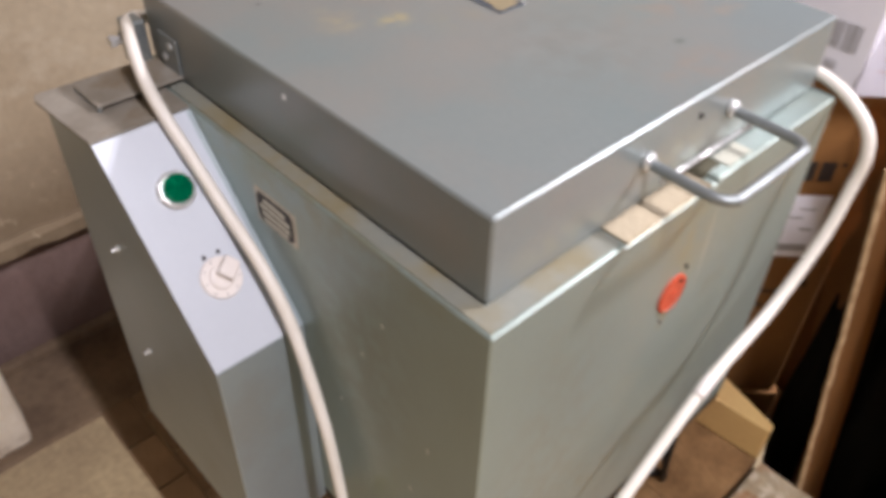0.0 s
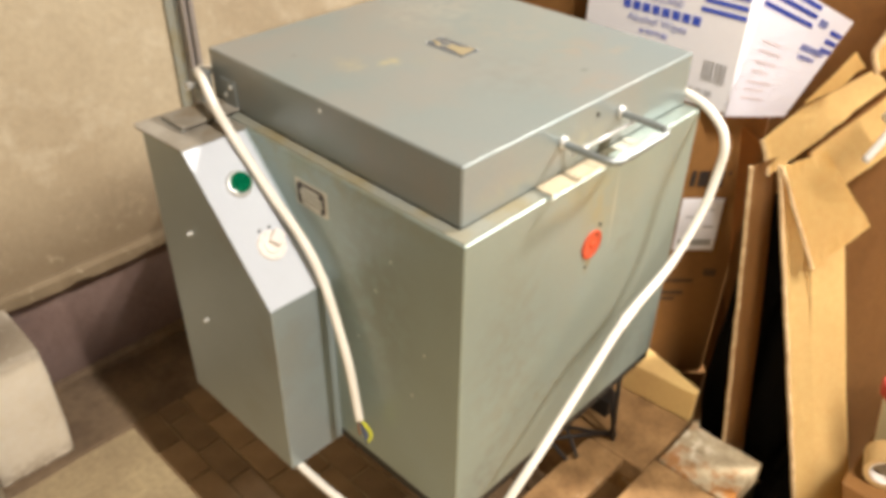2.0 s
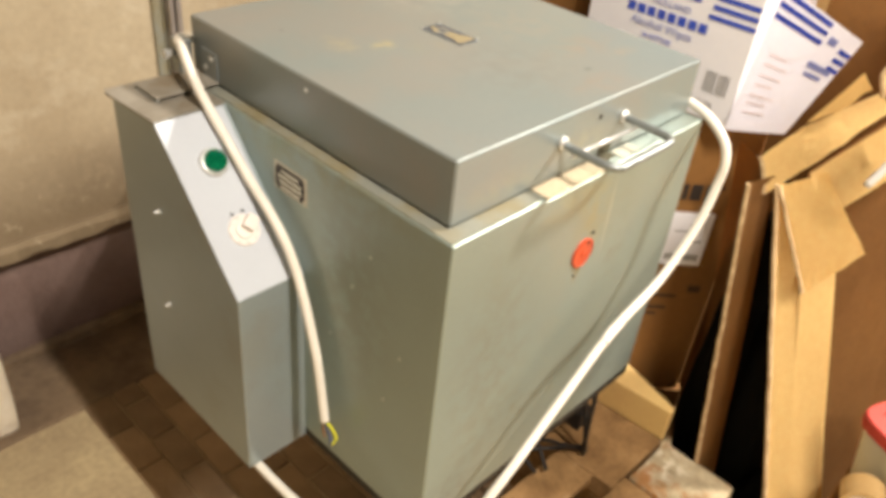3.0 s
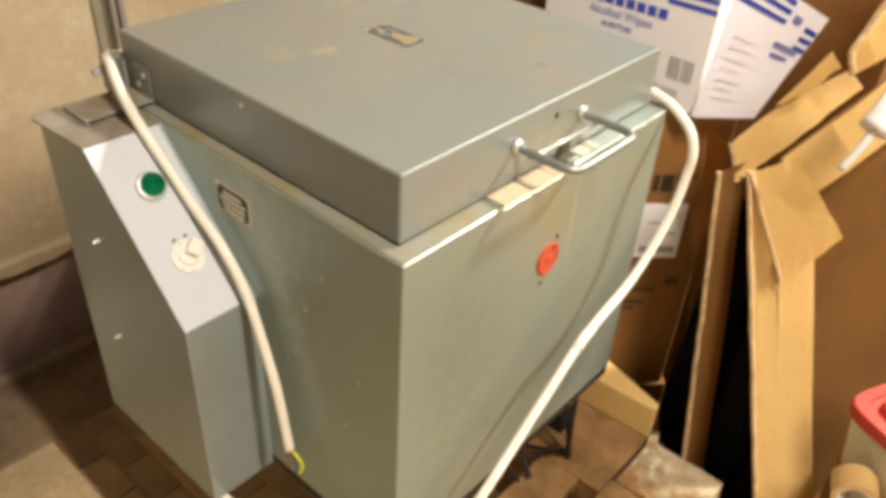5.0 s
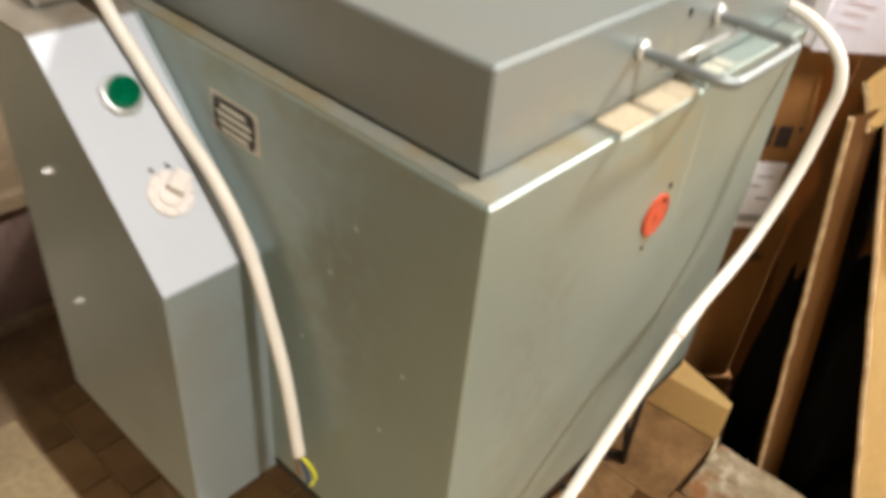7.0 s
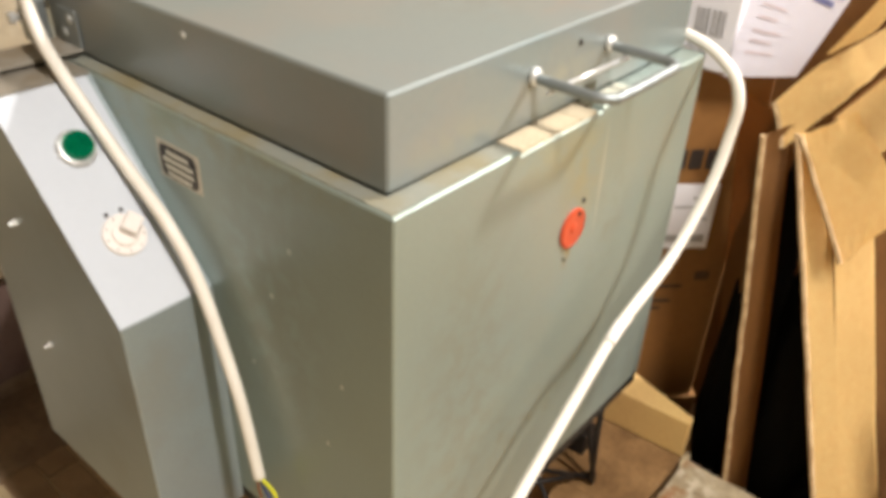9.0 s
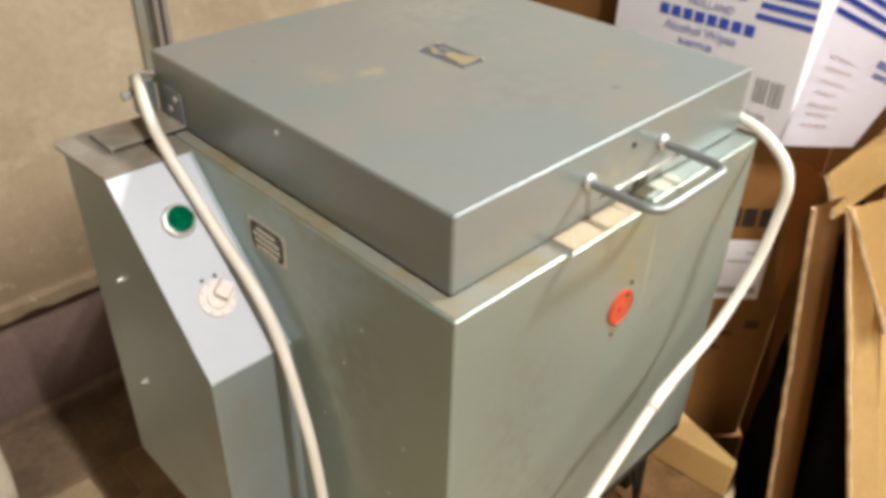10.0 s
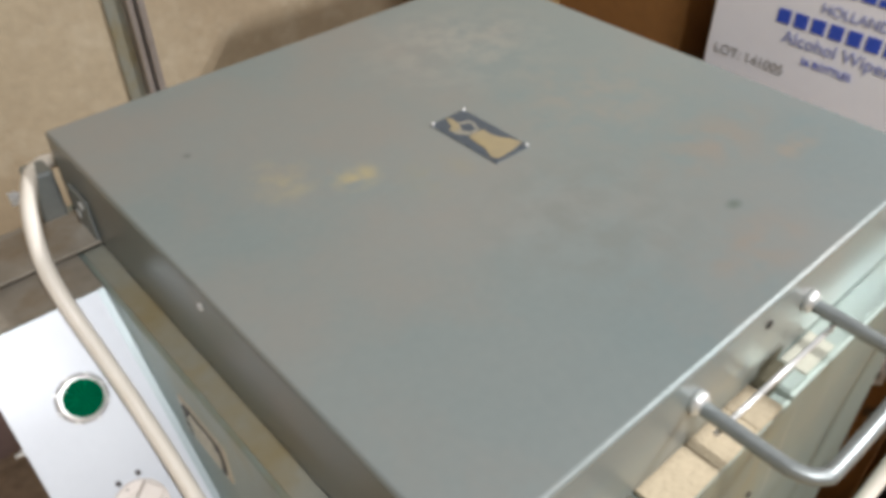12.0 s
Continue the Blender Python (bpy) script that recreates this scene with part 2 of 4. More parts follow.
PLATE_LIGHT = material("etched_brass", (0.55, 0.50, 0.40), 0.4, 0.4, None, 0.4, 80, 200, 0.02)
PLATE_TEXT = material("plate_lettering", (0.62, 0.60, 0.50), 0.5, 0.0, None, 0.3, 80, 200, 0.02)
LABEL_BLUE = material("label_blue", (0.075, 0.095, 0.12), 0.24, 0.3, (0.06, 0.08, 0.10), 0.5, 40, 200, 0.02)
LABEL_GOLD = material("label_worn_gold", (0.31, 0.255, 0.145), 0.45, 0.2, (0.25, 0.22, 0.15), 0.6, 60, 200, 0.02)
LABEL_PALE = material("label_worn_pale", (0.34, 0.32, 0.26), 0.45, 0.3, (0.22, 0.22, 0.19), 0.8, 200, 400, 0.02)
YELLOW_WIRE = material("yellow_wire", (0.62, 0.62, 0.03), 0.4)
BLUE_WIRE = material("blue_wire", (0.04, 0.07, 0.2), 0.4)
BROWN_WIRE = material("brown_wire", (0.2, 0.09, 0.04), 0.4)
CHANNEL = material("galvanised_channel", (0.42, 0.38, 0.35), 0.4, 0.5, (0.30, 0.25, 0.2), 0.6, 10, 120, 0.03)
DARK_GAP = material("dark_slot", (0.03, 0.025, 0.02), 0.8)
PALE_PAD = material("pale_fibre", (0.42, 0.42, 0.34), 0.8, 0.0, (0.36, 0.37, 0.31), 0.6, 60, 200, 0.05)
DUSTY_ZINC = material("dusty_zinc", (0.310, 0.285, 0.240), 0.55, 0.25, (0.215, 0.190, 0.150), 0.9, 22, 140, 0.04, grain=0.15,
                      third=(0.20, 0.145, 0.085), third_scale=13, third_edge=(0.50, 0.68))
# Dark olive that paints the shade inside the pocket and the lid notch.
OLIVE_GAP = material("olive_recess_shade", (0.075, 0.068, 0.038), 0.8)
CLEAR = material("cloudy_tub", (0.60, 0.60, 0.52), 0.35, 0.0, (0.54, 0.53, 0.43), 0.6, 10, 100, 0.02)
TAPE = material("parcel_tape", (0.55, 0.36, 0.16), 0.3, 0.0, (0.42, 0.26, 0.1), 0.5, 30, 200, 0.02)
WHITE_PLASTIC = material("white_plastic", (0.78, 0.76, 0.74), 0.35, 0.0, None, 0.3, 10, 100, 0)
# Nearly black, so that the sacks pass for unlit gaps.
BAG = material("black_gap_film", (0.003, 0.003, 0.003), 0.85, 0.0, (0.005, 0.005, 0.005), 0.6, 12, 80, 0.1, spec=0.1)
SOOT = material("dark_carton_inside", (0.10, 0.055, 0.025), 0.9)


# ---- mesh helpers ----
def to_mesh(name, bm, mat, smooth=False):
    bmesh.ops.recalc_face_normals(bm, faces=bm.faces[:])
    me = bpy.data.meshes.new(name)
    bm.to_mesh(me)
    bm.free()
    me.materials.append(mat)
    if smooth:
        for p in me.polygons:
            p.use_smooth = True
    return me


def part(name, bm, mat, parent=None, label="", smooth=False):
    ob = new(name, to_mesh(name, bm, mat, smooth))
    ob.parent = parent
    if label:
        ob["label"] = label
    return ob


def thing(name, at, label, category, group="", kind=""):
    ob = new(name)
    ob.location = at
    bpy.context.view_layer.update()
    return tagged(ob, label, category, group, kind)


def box(x0, x1, y0, y1, z0, z1, bevel=0.0, keep=None, m=None, segments=2):
    """A block between the given planes; keep(edge middle) picks the edges to round."""
    bm = bmesh.new()
    bmesh.ops.create_cube(bm, size=1)
    for v in bm.verts:
        v.co = Vector(((x0 + x1) / 2 + v.co.x * (x1 - x0), (y0 + y1) / 2 + v.co.y * (y1 - y0), (z0 + z1) / 2 + v.co.z * (z1 - z0)))
    if bevel:
        es = [e for e in bm.edges if keep is None or keep((e.verts[0].co + e.verts[1].co) / 2)]
        bmesh.ops.bevel(bm, geom=es, offset=bevel, segments=segments, affect="EDGES", profile=0.5)
    if m:
        bmesh.ops.transform(bm, matrix=m, verts=bm.verts)
    return bm


def prism(points, axis, a, b, bevel=0.0, keep=None):
    """A polygon in the plane across axis (0 x, 1 y, 2 z), drawn out from a to b."""
    bm = bmesh.new()

    def put(p, d):
        c = list(p)
        c.insert(axis, d)
        return bm.verts.new(c)
    lo, hi = [put(p, a) for p in points], [put(p, b) for p in points]
    n = len(points)
    bm.faces.new(lo)
    bm.faces.new(hi[::-1])
    for i in range(n):
        bm.faces.new((lo[i], lo[(i + 1) % n], hi[(i + 1) % n], hi[i]))
    bmesh.ops.recalc_face_normals(bm, faces=bm.faces[:])
    if bevel:
        es = [e for e in bm.edges if keep is None or keep((e.verts[0].co + e.verts[1].co) / 2)]
        bmesh.ops.bevel(bm, geom=es, offset=bevel, segments=4, affect="EDGES", profile=0.5)
    return bm


def spline(points, steps=8):
    """A smooth line through the points."""
    p = [Vector(q) for q in points]
    p = [2 * p[0] - p[1]] + p + [2 * p[-1] - p[-2]]
    out = []
    for i in range(1, len(p) - 2):
        for k in range(steps):
            t = k / steps
            a, b, c, d = p[i - 1:i + 3]
            out.append(0.5 * ((2 * b) + (c - a) * t + (2 * a - 5 * b + 4 * c - d) * t * t + (3 * b - a - 3 * c + d) * t ** 3))
    return out + [p[-2]]


def tube(points, r, sides=12, bm=None):
    """A round rod along a line of points, closed at both ends."""
    bm = bm or bmesh.new()
    p = [Vector(q) for q in points]
    rings, up = [], None
    for i, q in enumerate(p):
        d = (p[min(i + 1, len(p) - 1)] - p[max(i - 1, 0)]).normalized()
        up = (up - d * up.dot(d)).normalized() if up else d.orthogonal().normalized()
        s = d.cross(up)
        rings.append([bm.verts.new(q + r * (math.cos(a) * up + math.sin(a) * s)) for a in (2 * math.pi * k / sides for k in range(sides))])
    for a, b in zip(rings, rings[1:]):
        for k in range(sides):
            bm.faces.new((a[k], a[(k + 1) % sides], b[(k + 1) % sides], b[k]))
    bm.faces.new(rings[0][::-1])
    bm.faces.new(rings[-1])
    return bm


def lathe(profile, m, sides=28, caps=True):
    """A turned shape from (radius, height) pairs, set by the pose m."""
    bm = bmesh.new()
    rings = []
    for r, h in profile:
        rings.append([bm.verts.new(m @ Vector((r * math.cos(2 * math.pi * k / sides), r * math.sin(2 * math.pi * k / sides), h))) for k in range(sides)])
    for a, b in zip(rings, rings[1:]):
        for k in range(sides):
            bm.faces.new((a[k], a[(k + 1) % sides], b[(k + 1) % sides], b[k]))
    if caps:
        bm.faces.new(rings[0][::-1])
        bm.faces.new(rings[-1])
    return bm


def rough_up(bm, amount, cuts=0, scale=12.0):
    if cuts:
        bmesh.ops.subdivide_edges(bm, edges=bm.edges[:], cuts=cuts, use_grid_fill=True)
    for v in bm.verts:
        v.co += amount * noise.noise_vector(v.co * scale)
    return bm


# ---- the room ----
WALL_Y = 1.17


def structure(name, bm, mat, label):
    return tagged(part(name, bm, mat), label, name.split("_")[0], kind="structure")


structure("floor", box(-2.2, 3.2, -2.8, 1.3, -0.1, 0.0), CONCRETE, "worn dusty concrete floor of the storeroom")
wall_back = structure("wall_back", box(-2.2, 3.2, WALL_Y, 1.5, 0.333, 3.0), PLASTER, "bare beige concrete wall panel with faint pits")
plinth = structure("plinth", box(-2.2, 3.2, 1.19, 1.5, -0.05, 0.297), PLINTH, "purple-brown rendered wall base below the panel")


def long_bar(x0, x1, y0, y1, z0, z1, n, wear):
    """A bar along x with worn, uneven front edges."""
    bm = bmesh.new()
    rings = []
    for i in range(n + 1):
        x = x0 + (x1 - x0) * i / n
        d = wear * noise.noise((x * 9, 0.3, 0.0)) + 1.8 * wear * max(0.0, noise.noise((x * 23, 4.7, 0.0)) - 0.2)
        e = wear * noise.noise((x * 14, 8.1, 0.0))
        rings.append([bm.verts.new(p) for p in ((x, y1, z0), (x, y0 + abs(d), z0 + e), (x, y0 + d, z0 + 0.25 * (z1 - z0)), (x, y0 + d, z1 - 0.010), (x, y0 + 0.010, z1 + e), (x, y1, z1))])
    for p, q in zip(rings, rings[1:]):
        for k in range(6):
            bm.faces.new((p[k], p[(k + 1) % 6], q[(k + 1) % 6], q[k]))
    bm.faces.new(rings[0])
    bm.faces.new(rings[-1][::-1])
    return bm


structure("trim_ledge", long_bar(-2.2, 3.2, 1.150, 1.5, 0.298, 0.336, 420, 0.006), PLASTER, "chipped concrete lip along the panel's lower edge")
structure("trim_gutter", long_bar(-2.2, 3.2, 0.945, 1.175, -0.04, 0.0070, 300, 0.004), GUTTER, "smooth brown cement strip along the wall's foot")
structure("trim_mortar", box(-2.2, 3.2, 1.170, 1.25, -0.02, 0.030, 0.01), GUTTER, "mortar fillet where wall meets floor")
# Unseen walls and ceiling, added to close the room and control bounce.
structure("wall_left", box(-1.9, -1.7, -2.8, 1.168, -0.1, 3.0), SIDE_WALL, "unseen concrete side wall, toned to set bounce light")
structure("wall_right", box(3.2, 3.4, -2.8, 1.5, -0.1, 3.0), DIM_WALL, "unseen concrete side wall, toned to set bounce light")
structure("wall_front", box(-2.4, 3.4, -3.0, -2.8, -0.1, 3.0), DIM_WALL, "unseen concrete wall behind the viewer, darkened to cut bounce")
structure("ceiling", box(-2.4, 3.4, -3.0, 1.5, 3.0, 3.1), DIM_WALL, "unseen concrete ceiling, darkened to cut bounce")

channel = thing("steel_channel", (0.33, WALL_Y, 0.3), "upright galvanised steel channel with dark slot on the wall", "channel", kind="structure")


def under(parent):
    """Lets parts that are written in world places hang under a parent that stands elsewhere."""
    bpy.context.view_layer.update()
    for c in parent.children:
        c.matrix_parent_inverse = parent.matrix_world.inverted()
    bpy.context.view_layer.update()
    for c in parent.children:
        for g in c.children:
            g.matrix_parent_inverse = c.matrix_world.inverted()
            for k in g.children:
                k.matrix_parent_inverse = g.matrix_world.inverted()


part("strip", box(0.300, 0.329, WALL_Y - 0.006, WALL_Y + 0.002, 0.335, 2.58, 0.002), DUSTY, channel)
part("flange", box(0.331, 0.341, WALL_Y - 0.022, WALL_Y + 0.002, 0.335, 2.58, 0.002), CHANNEL, channel)
part("slot", box(0.341, 0.348, WALL_Y - 0.008, WALL_Y + 0.002, 0.335, 2.58), DARK_GAP, channel)
part("flange", box(0.348, 0.360, WALL_Y - 0.022, WALL_Y + 0.002, 0.335, 2.58, 0.002), CHANNEL, channel)
under(channel)

# ---- the kiln ----
T = 0.94          # top of the body
W, D, BOT = 0.503, 0.525, 0.475
kiln = thing("kiln", (0.25, 0.26, BOT), "grey-green steel top-loading kiln with a flat lid, on a rod stand", "kiln")

front = [(0, BOT), (W, BOT), (W, T), (0.286, T), (0.284, T - 0.0036), (0.1535, T - 0.0036), (0.152, T), (0, T)]
body = part("body", prism(front, 1, 0.0, 0.0285, 0.0026, lambda c: c.y < 0.002 or c.x < 0.001 and c.z > T - 0.001 or (c.x < 0.002 and c.y < 0.01)), PAINT, kiln)
part("shell", box(0, W, 0.0285, D, BOT, T - 0.0005, 0.0022, lambda c: c.y > 0.03 and c.x < 0.001 or c.y > D - 0.001), PAINT, body)
part("ledge", box(0.0035, 0.020, 0.004, D - 0.004, T - 0.001, T + 0.0007), DUSTY, body, "dust-covered ledge round the lid")
part("ledge", box(0.020, 0.150, 0.004, 0.026, T - 0.001, T + 0.0007), DUSTY, body)
part("ledge", box(0.288, W - 0.004, 0.004, 0.026, T - 0.001, T + 0.0007), PAINT, body)
x = 0.1545
for wdt in (0.0480, 0.0006, 0.0420, 0.0006, 0.0280):
    if wdt > 0.01:
        part("brick", box(x, x + wdt, 0.0008, 0.0278, T - 0.0034, T + 0.0003, 0.0006), FIREBRICK, body)
    x += wdt
# Shallow dark block, its colour standing for the shade in the pocket.
part("pocket", box(0.2745, 0.306, 0.0125, 0.0283, T - 0.006, T + 0.0012), OLIVE_GAP, body)
part("pad", box(0.3075, 0.346, 0.0045, 0.0235, T - 0.001, T + 0.0018, 0.0005), PALE_PAD, body, "pale fibre pad")

# lid
LX0, LX1, LY0, LY1, LT = 0.0195, 0.497, 0.0245, 0.509, 1.0205
lid = part("lid", box(LX0, LX1, LY0, LY1, T + 0.0045, LT, 0.0034, lambda c: c.z > T + 0.02, segments=4), LID_PAINT, kiln, "flat sheet-steel lid with stains")
part("seal", box(LX0 + 0.004, LX1 - 0.004, LY0 + 0.004, LY1 - 0.004, T + 0.0005, T + 0.0047), DARK_GAP, lid)
part("screw", lathe([(0.0028, -0.001), (0.0028, 0.0010), (0.0015, 0.0018)], pose(LX0, 0.263, 1.006, 0, -90, 0), 10), BOLT, lid)
part("screw", lathe([(0.003, -0.001), (0.003, 0.0012)], pose(0.268, LY0, 1.000, 90, 0, 0), 10), DARK_GAP, lid)
sticker = part("lid_label", box(0.247, 0.282, 0.237, 0.310, LT, LT + 0.0008, 0.0003), LABEL_BLUE, lid, "worn blue and gold maker's label")
part("label_panel", prism([(0.2568, 0.2765), (0.2636, 0.2778), (0.2721, 0.2768), (0.2713, 0.2695), (0.2733, 0.2611), (0.2777, 0.2544), (0.2809, 0.2442), (0.2708, 0.2414), (0.2526, 0.2401), (0.2498, 0.2454), (0.2548, 0.2574), (0.2552, 0.2662)], 2, LT + 0.0008, LT + 0.0011), LABEL_GOLD, sticker)
part("label_mark", prism([(0.2521, 0.2945), (0.2609, 0.2959), (0.2662, 0.2966), (0.2737, 0.2944), (0.2738, 0.2881), (0.27, 0.2786), (0.2641, 0.2784), (0.2575, 0.2795), (0.2523, 0.2863)], 2, LT + 0.0008, LT + 0.0010), LABEL_PALE, sticker)
part("label_mark", prism([(0.2623, 0.3092), (0.2648, 0.3045), (0.2635, 0.2946), (0.2561, 0.2874), (0.2512, 0.2935), (0.2567, 0.2959)], 2, LT + 0.0008, LT + 0.0012), LABEL_GOLD, sticker)
part("label_gem", prism([(0.263, 0.294), (0.2711, 0.2904), (0.2679, 0.2805), (0.2626, 0.2809), (0.2591, 0.2865)], 2, LT + 0.0008, LT + 0.0014), LABEL_BLUE, sticker)
for rx, ry in ((0.2485, 0.3085), (0.2805, 0.3085), (0.2805, 0.2385)):
    part("label_rivet", lathe([(0.0016, 0.0), (0.0016, 0.0010), (0.0007, 0.0018)], pose(rx, ry, LT + 0.0007), 8), BOLT, sticker, "bright rivet")

# handle on the lid's front
HX0, HX1, HZ = 0.1965, 0.320, 0.9865
rod = spline([(HX0, LY0 + 0.002, HZ), (HX0, -0.020, HZ - 0.001), (HX0 + 0.001, -0.038, HZ - 0.001), (HX0 + 0.008, -0.0485, HZ - 0.001), (HX0 + 0.022, -0.051, HZ - 0.001),
              (HX1 - 0.022, -0.051, HZ - 0.001), (HX1 - 0.008, -0.0485, HZ - 0.001), (HX1 - 0.001, -0.038, HZ - 0.001), (HX1, -0.020, HZ - 0.001), (HX1, LY0 + 0.002, HZ)], 6)
handle = part("handle", tube(rod, 0.0048, 14), STEEL, lid, "bent steel rod handle", True)
for hx in (HX0, HX1):
    part("bolt_cap", lathe([(0.008, 0.0), (0.008, 0.004), (0.006, 0.006)], pose(hx, LY0, HZ + 0.001, 90, 0, 0), 14), BOLT, handle, "bright bolt cap", True)

part("latch_rod", tube([(HX0 - 0.004, 0.006, HZ - 0.0082), (HX1 + 0.006, 0.004, HZ - 0.0082)], 0.0019, 8), BOLT, handle, "thin bright rod between the handle arms", True)
part("notch", box(0.279, 0.306, LY0 - 0.0005, LY0 + 0.001, T + 0.0046, T + 0.0150), OLIVE_GAP, lid, "dark plate painting a notch's shade on the lid's lower edge")

# red badge on the front
badge = part("badge", lathe([(0.0215, -0.001), (0.0215, 0.002), (0.019, 0.003), (0.019, 0.0022), (0.006, 0.0022), (0.004, 0.0035)], pose(0.255, 0.0, 0.822, 90, 0, 0), 32), RED, kiln, "round red enamel badge", False)
part("worn_spot", lathe([(0.0026, 0.0010), (0.0023, 0.0032), (0.0008, 0.0036)], pose(0.262, 0.0, 0.836, 90, 0, 0), 7), PLATE_DARK, badge, "dark chipped spot")
part("badge_rivet", lathe([(0.0025, -0.001), (0.0025, 0.0015)], pose(0.270, 0.0, 0.8475, 90, 0, 0), 8), DARK_GAP, kiln)
part("badge_rivet", lathe([(0.0018, -0.001), (0.0018, 0.0015)], pose(0.246, 0.0, 0.789, 90, 0, 0), 8), DARK_GAP, kiln)

# type plate on the side
plate = part("nameplate", box(-0.0012, 0.0002, 0.237, 0.301, 0.868, 0.906), PLATE_LIGHT, kiln, "etched type plate with rows of lettering")
part("plate_field", prism([(0.2405, 0.876), (0.2445, 0.8705), (0.2935, 0.8705), (0.2975, 0.876), (0.2975, 0.898), (0.2935, 0.9035), (0.2445, 0.9035), (0.2405, 0.898)], 0, -0.0017, -0.0012), PLATE_DARK, plate)
for k, (a, b) in enumerate(((0.252, 0.286), (0.246, 0.292), (0.246, 0.290), (0.250, 0.288))):
    z = 0.8985 - k * 0.0074
    part("text_bar", box(-0.0021, -0.0017, a, b, z - 0.0040, z), PLATE_TEXT, plate)

# control box
CX, CY0, CY1, CF, CB = -0.099, 0.244, 0.508, 0.404, 0.462
side = [(CY0, CB), (CY1, CB), (CY1, T - 0.001), (CF, T - 0.001), (CY0, T - 0.1745)]
control = part("control_box", prism(side, 0, CX, -0.0005, 0.0018, lambda c: c.x < CX + 0.001), BOX_PAINT, kiln, "sheet-steel control box with sloping panel")
slope = math.degrees(math.atan2(0.1735, CF - CY0))
mid = Vector(((CX - 0.0005) / 2, (CY0 + CF) / 2, T - 0.0875))
tilt = pose(mid.x, mid.y, mid.z, slope, 0, 0)
ln = math.hypot(0.1735, CF - CY0)
part("panel", box(-0.0495, 0.0435, -ln / 2 + 0.001, ln / 2 - 0.001, 0.0, 0.0012, m=tilt), PANEL_PAINT, control, "light grey sloping front panel")
part("top_flange", prism([(CX - 0.008, 0.507), (CX - 0.001, CF), (-0.001, CF), (-0.001, 0.516), (CX - 0.004, 0.518)], 2, T - 0.0008, T + 0.0022), DUSTY_ZINC, control, "bent dusty top flange")


def on_panel(x, y, z):
    """The pose of a thing on the panel at the world place (x, y, z), drawn down onto its face."""
    p = tilt.inverted() @ Vector((x, y, z))
    return tilt @ pose(p.x, p.y, 0.0012)


LAMP = on_panel(-0.051, 0.347, 0.902)
lamp = part("bezel", lathe([(0.0185, 0.0), (0.0185, 0.003), (0.016, 0.006), (0.0145, 0.006)], LAMP), BOLT, control, "chromed lamp bezel", True)
def fluted_lens(r, n, m):
    """A low faceted dome with ridges running out from its middle."""
    bm = bmesh.new()
    tip = bm.verts.new(m @ Vector((0, 0, 0.0125)))
    rings = [[bm.verts.new(m @ Vector((rr * math.cos(math.pi * k / n), rr * math.sin(math.pi * k / n), h + (lift if k % 2 else 0)))) for k in range(2 * n)]
             for rr, h, lift in ((r, 0.004, 0), (r, 0.0105, 0.0), (r * 0.9, 0.0112, 0.0044))]
    for a, c in zip(rings, rings[1:]):
        for k in range(2 * n):
            bm.faces.new((a[k], a[(k + 1) % (2 * n)], c[(k + 1) % (2 * n)], c[k]))
    for k in range(2 * n):
        bm.faces.new((rings[-1][k], rings[-1][(k + 1) % (2 * n)], tip))
    return bm


part("lens", fluted_lens(0.0142, 14, LAMP), GREEN_LENS, lamp, "green faceted glass pilot lens")
for k in range(8):
    a = math.radians(45 * k + 10)
    part("bezel_lug", box(-0.0016, 0.0012, -0.0022, 0.0022, 0.0005, 0.0046, 0.0010, m=LAMP @ pose(0.0178 * math.cos(a), 0.0178 * math.sin(a), 0, 0, 0, 45 * k + 10)), BOLT, lamp)
KNOB = on_panel(-0.052, 0.287, 0.833)
knob = part("switch", lathe([(0.0205, 0.0), (0.0205, 0.002), (0.0195, 0.0032), (0.001, 0.0034)], KNOB, 36), IVORY, control, "ivory rotary switch with pointer knob")
part("pointer", box(-0.001, 0.0185, -0.0080, 0.0080, 0.0034, 0.0170, 0.002, m=KNOB @ pose(0, 0, 0, 0, 0, 38)), IVORY, knob)
part("grip", lathe([(0.0125, 0.0034), (0.0120, 0.006), (0.009, 0.007)], KNOB, 24), IVORY, knob)
for k in range(9):
    a = math.radians(40 * k + 20)
    part("dial_mark", box(-0.0007, 0.0007, -0.0007, 0.0007, 0.0030, 0.0038, m=KNOB @ pose(0.0172 * math.cos(a), 0.0172 * math.sin(a), 0)), BLACK_INK, knob)
for dx, dy in ((-0.006, 0.0235), (0.009, 0.0232)):
    part("panel_mark", lathe([(0.0022, 0.0), (0.0022, 0.001)], KNOB @ pose(dx, dy, 0), 8), BLACK_INK, control)
for y, z in ((0.4205, 0.807), (0.4245, 0.649)):
    part("screw", lathe([(0.0034, -0.001), (0.0034, 0.0015), (0.0020, 0.0030), (0.0016, 0.0075)], pose(CX, y, z, 0, -90, 0), 10), BOLT, control)

# hinge at the back corner
hinge = part("hinge_bracket", box(-0.071, LX0 - 0.0005, 0.446, 0.500, T + 0.006, T + 0.009, 0.0012), DUSTY_ZINC, kiln, "bent dusty zinc hinge bracket")
part("bracket_foot", box(-0.071, -0.067, 0.4465, 0.4995, T + 0.0018, T + 0.006), STEEL, hinge)
part("hinge_plate", box(LX0 - 0.0035, LX0 - 0.0003, 0.447, 0.482, T + 0.008, T + 0.046, 0.001), STEEL, hinge)
part("hinge_block", box(-0.006, 0.014, 0.498, 0.522, T + 0.006, T + 0.052, 0.003), STEEL, hinge)
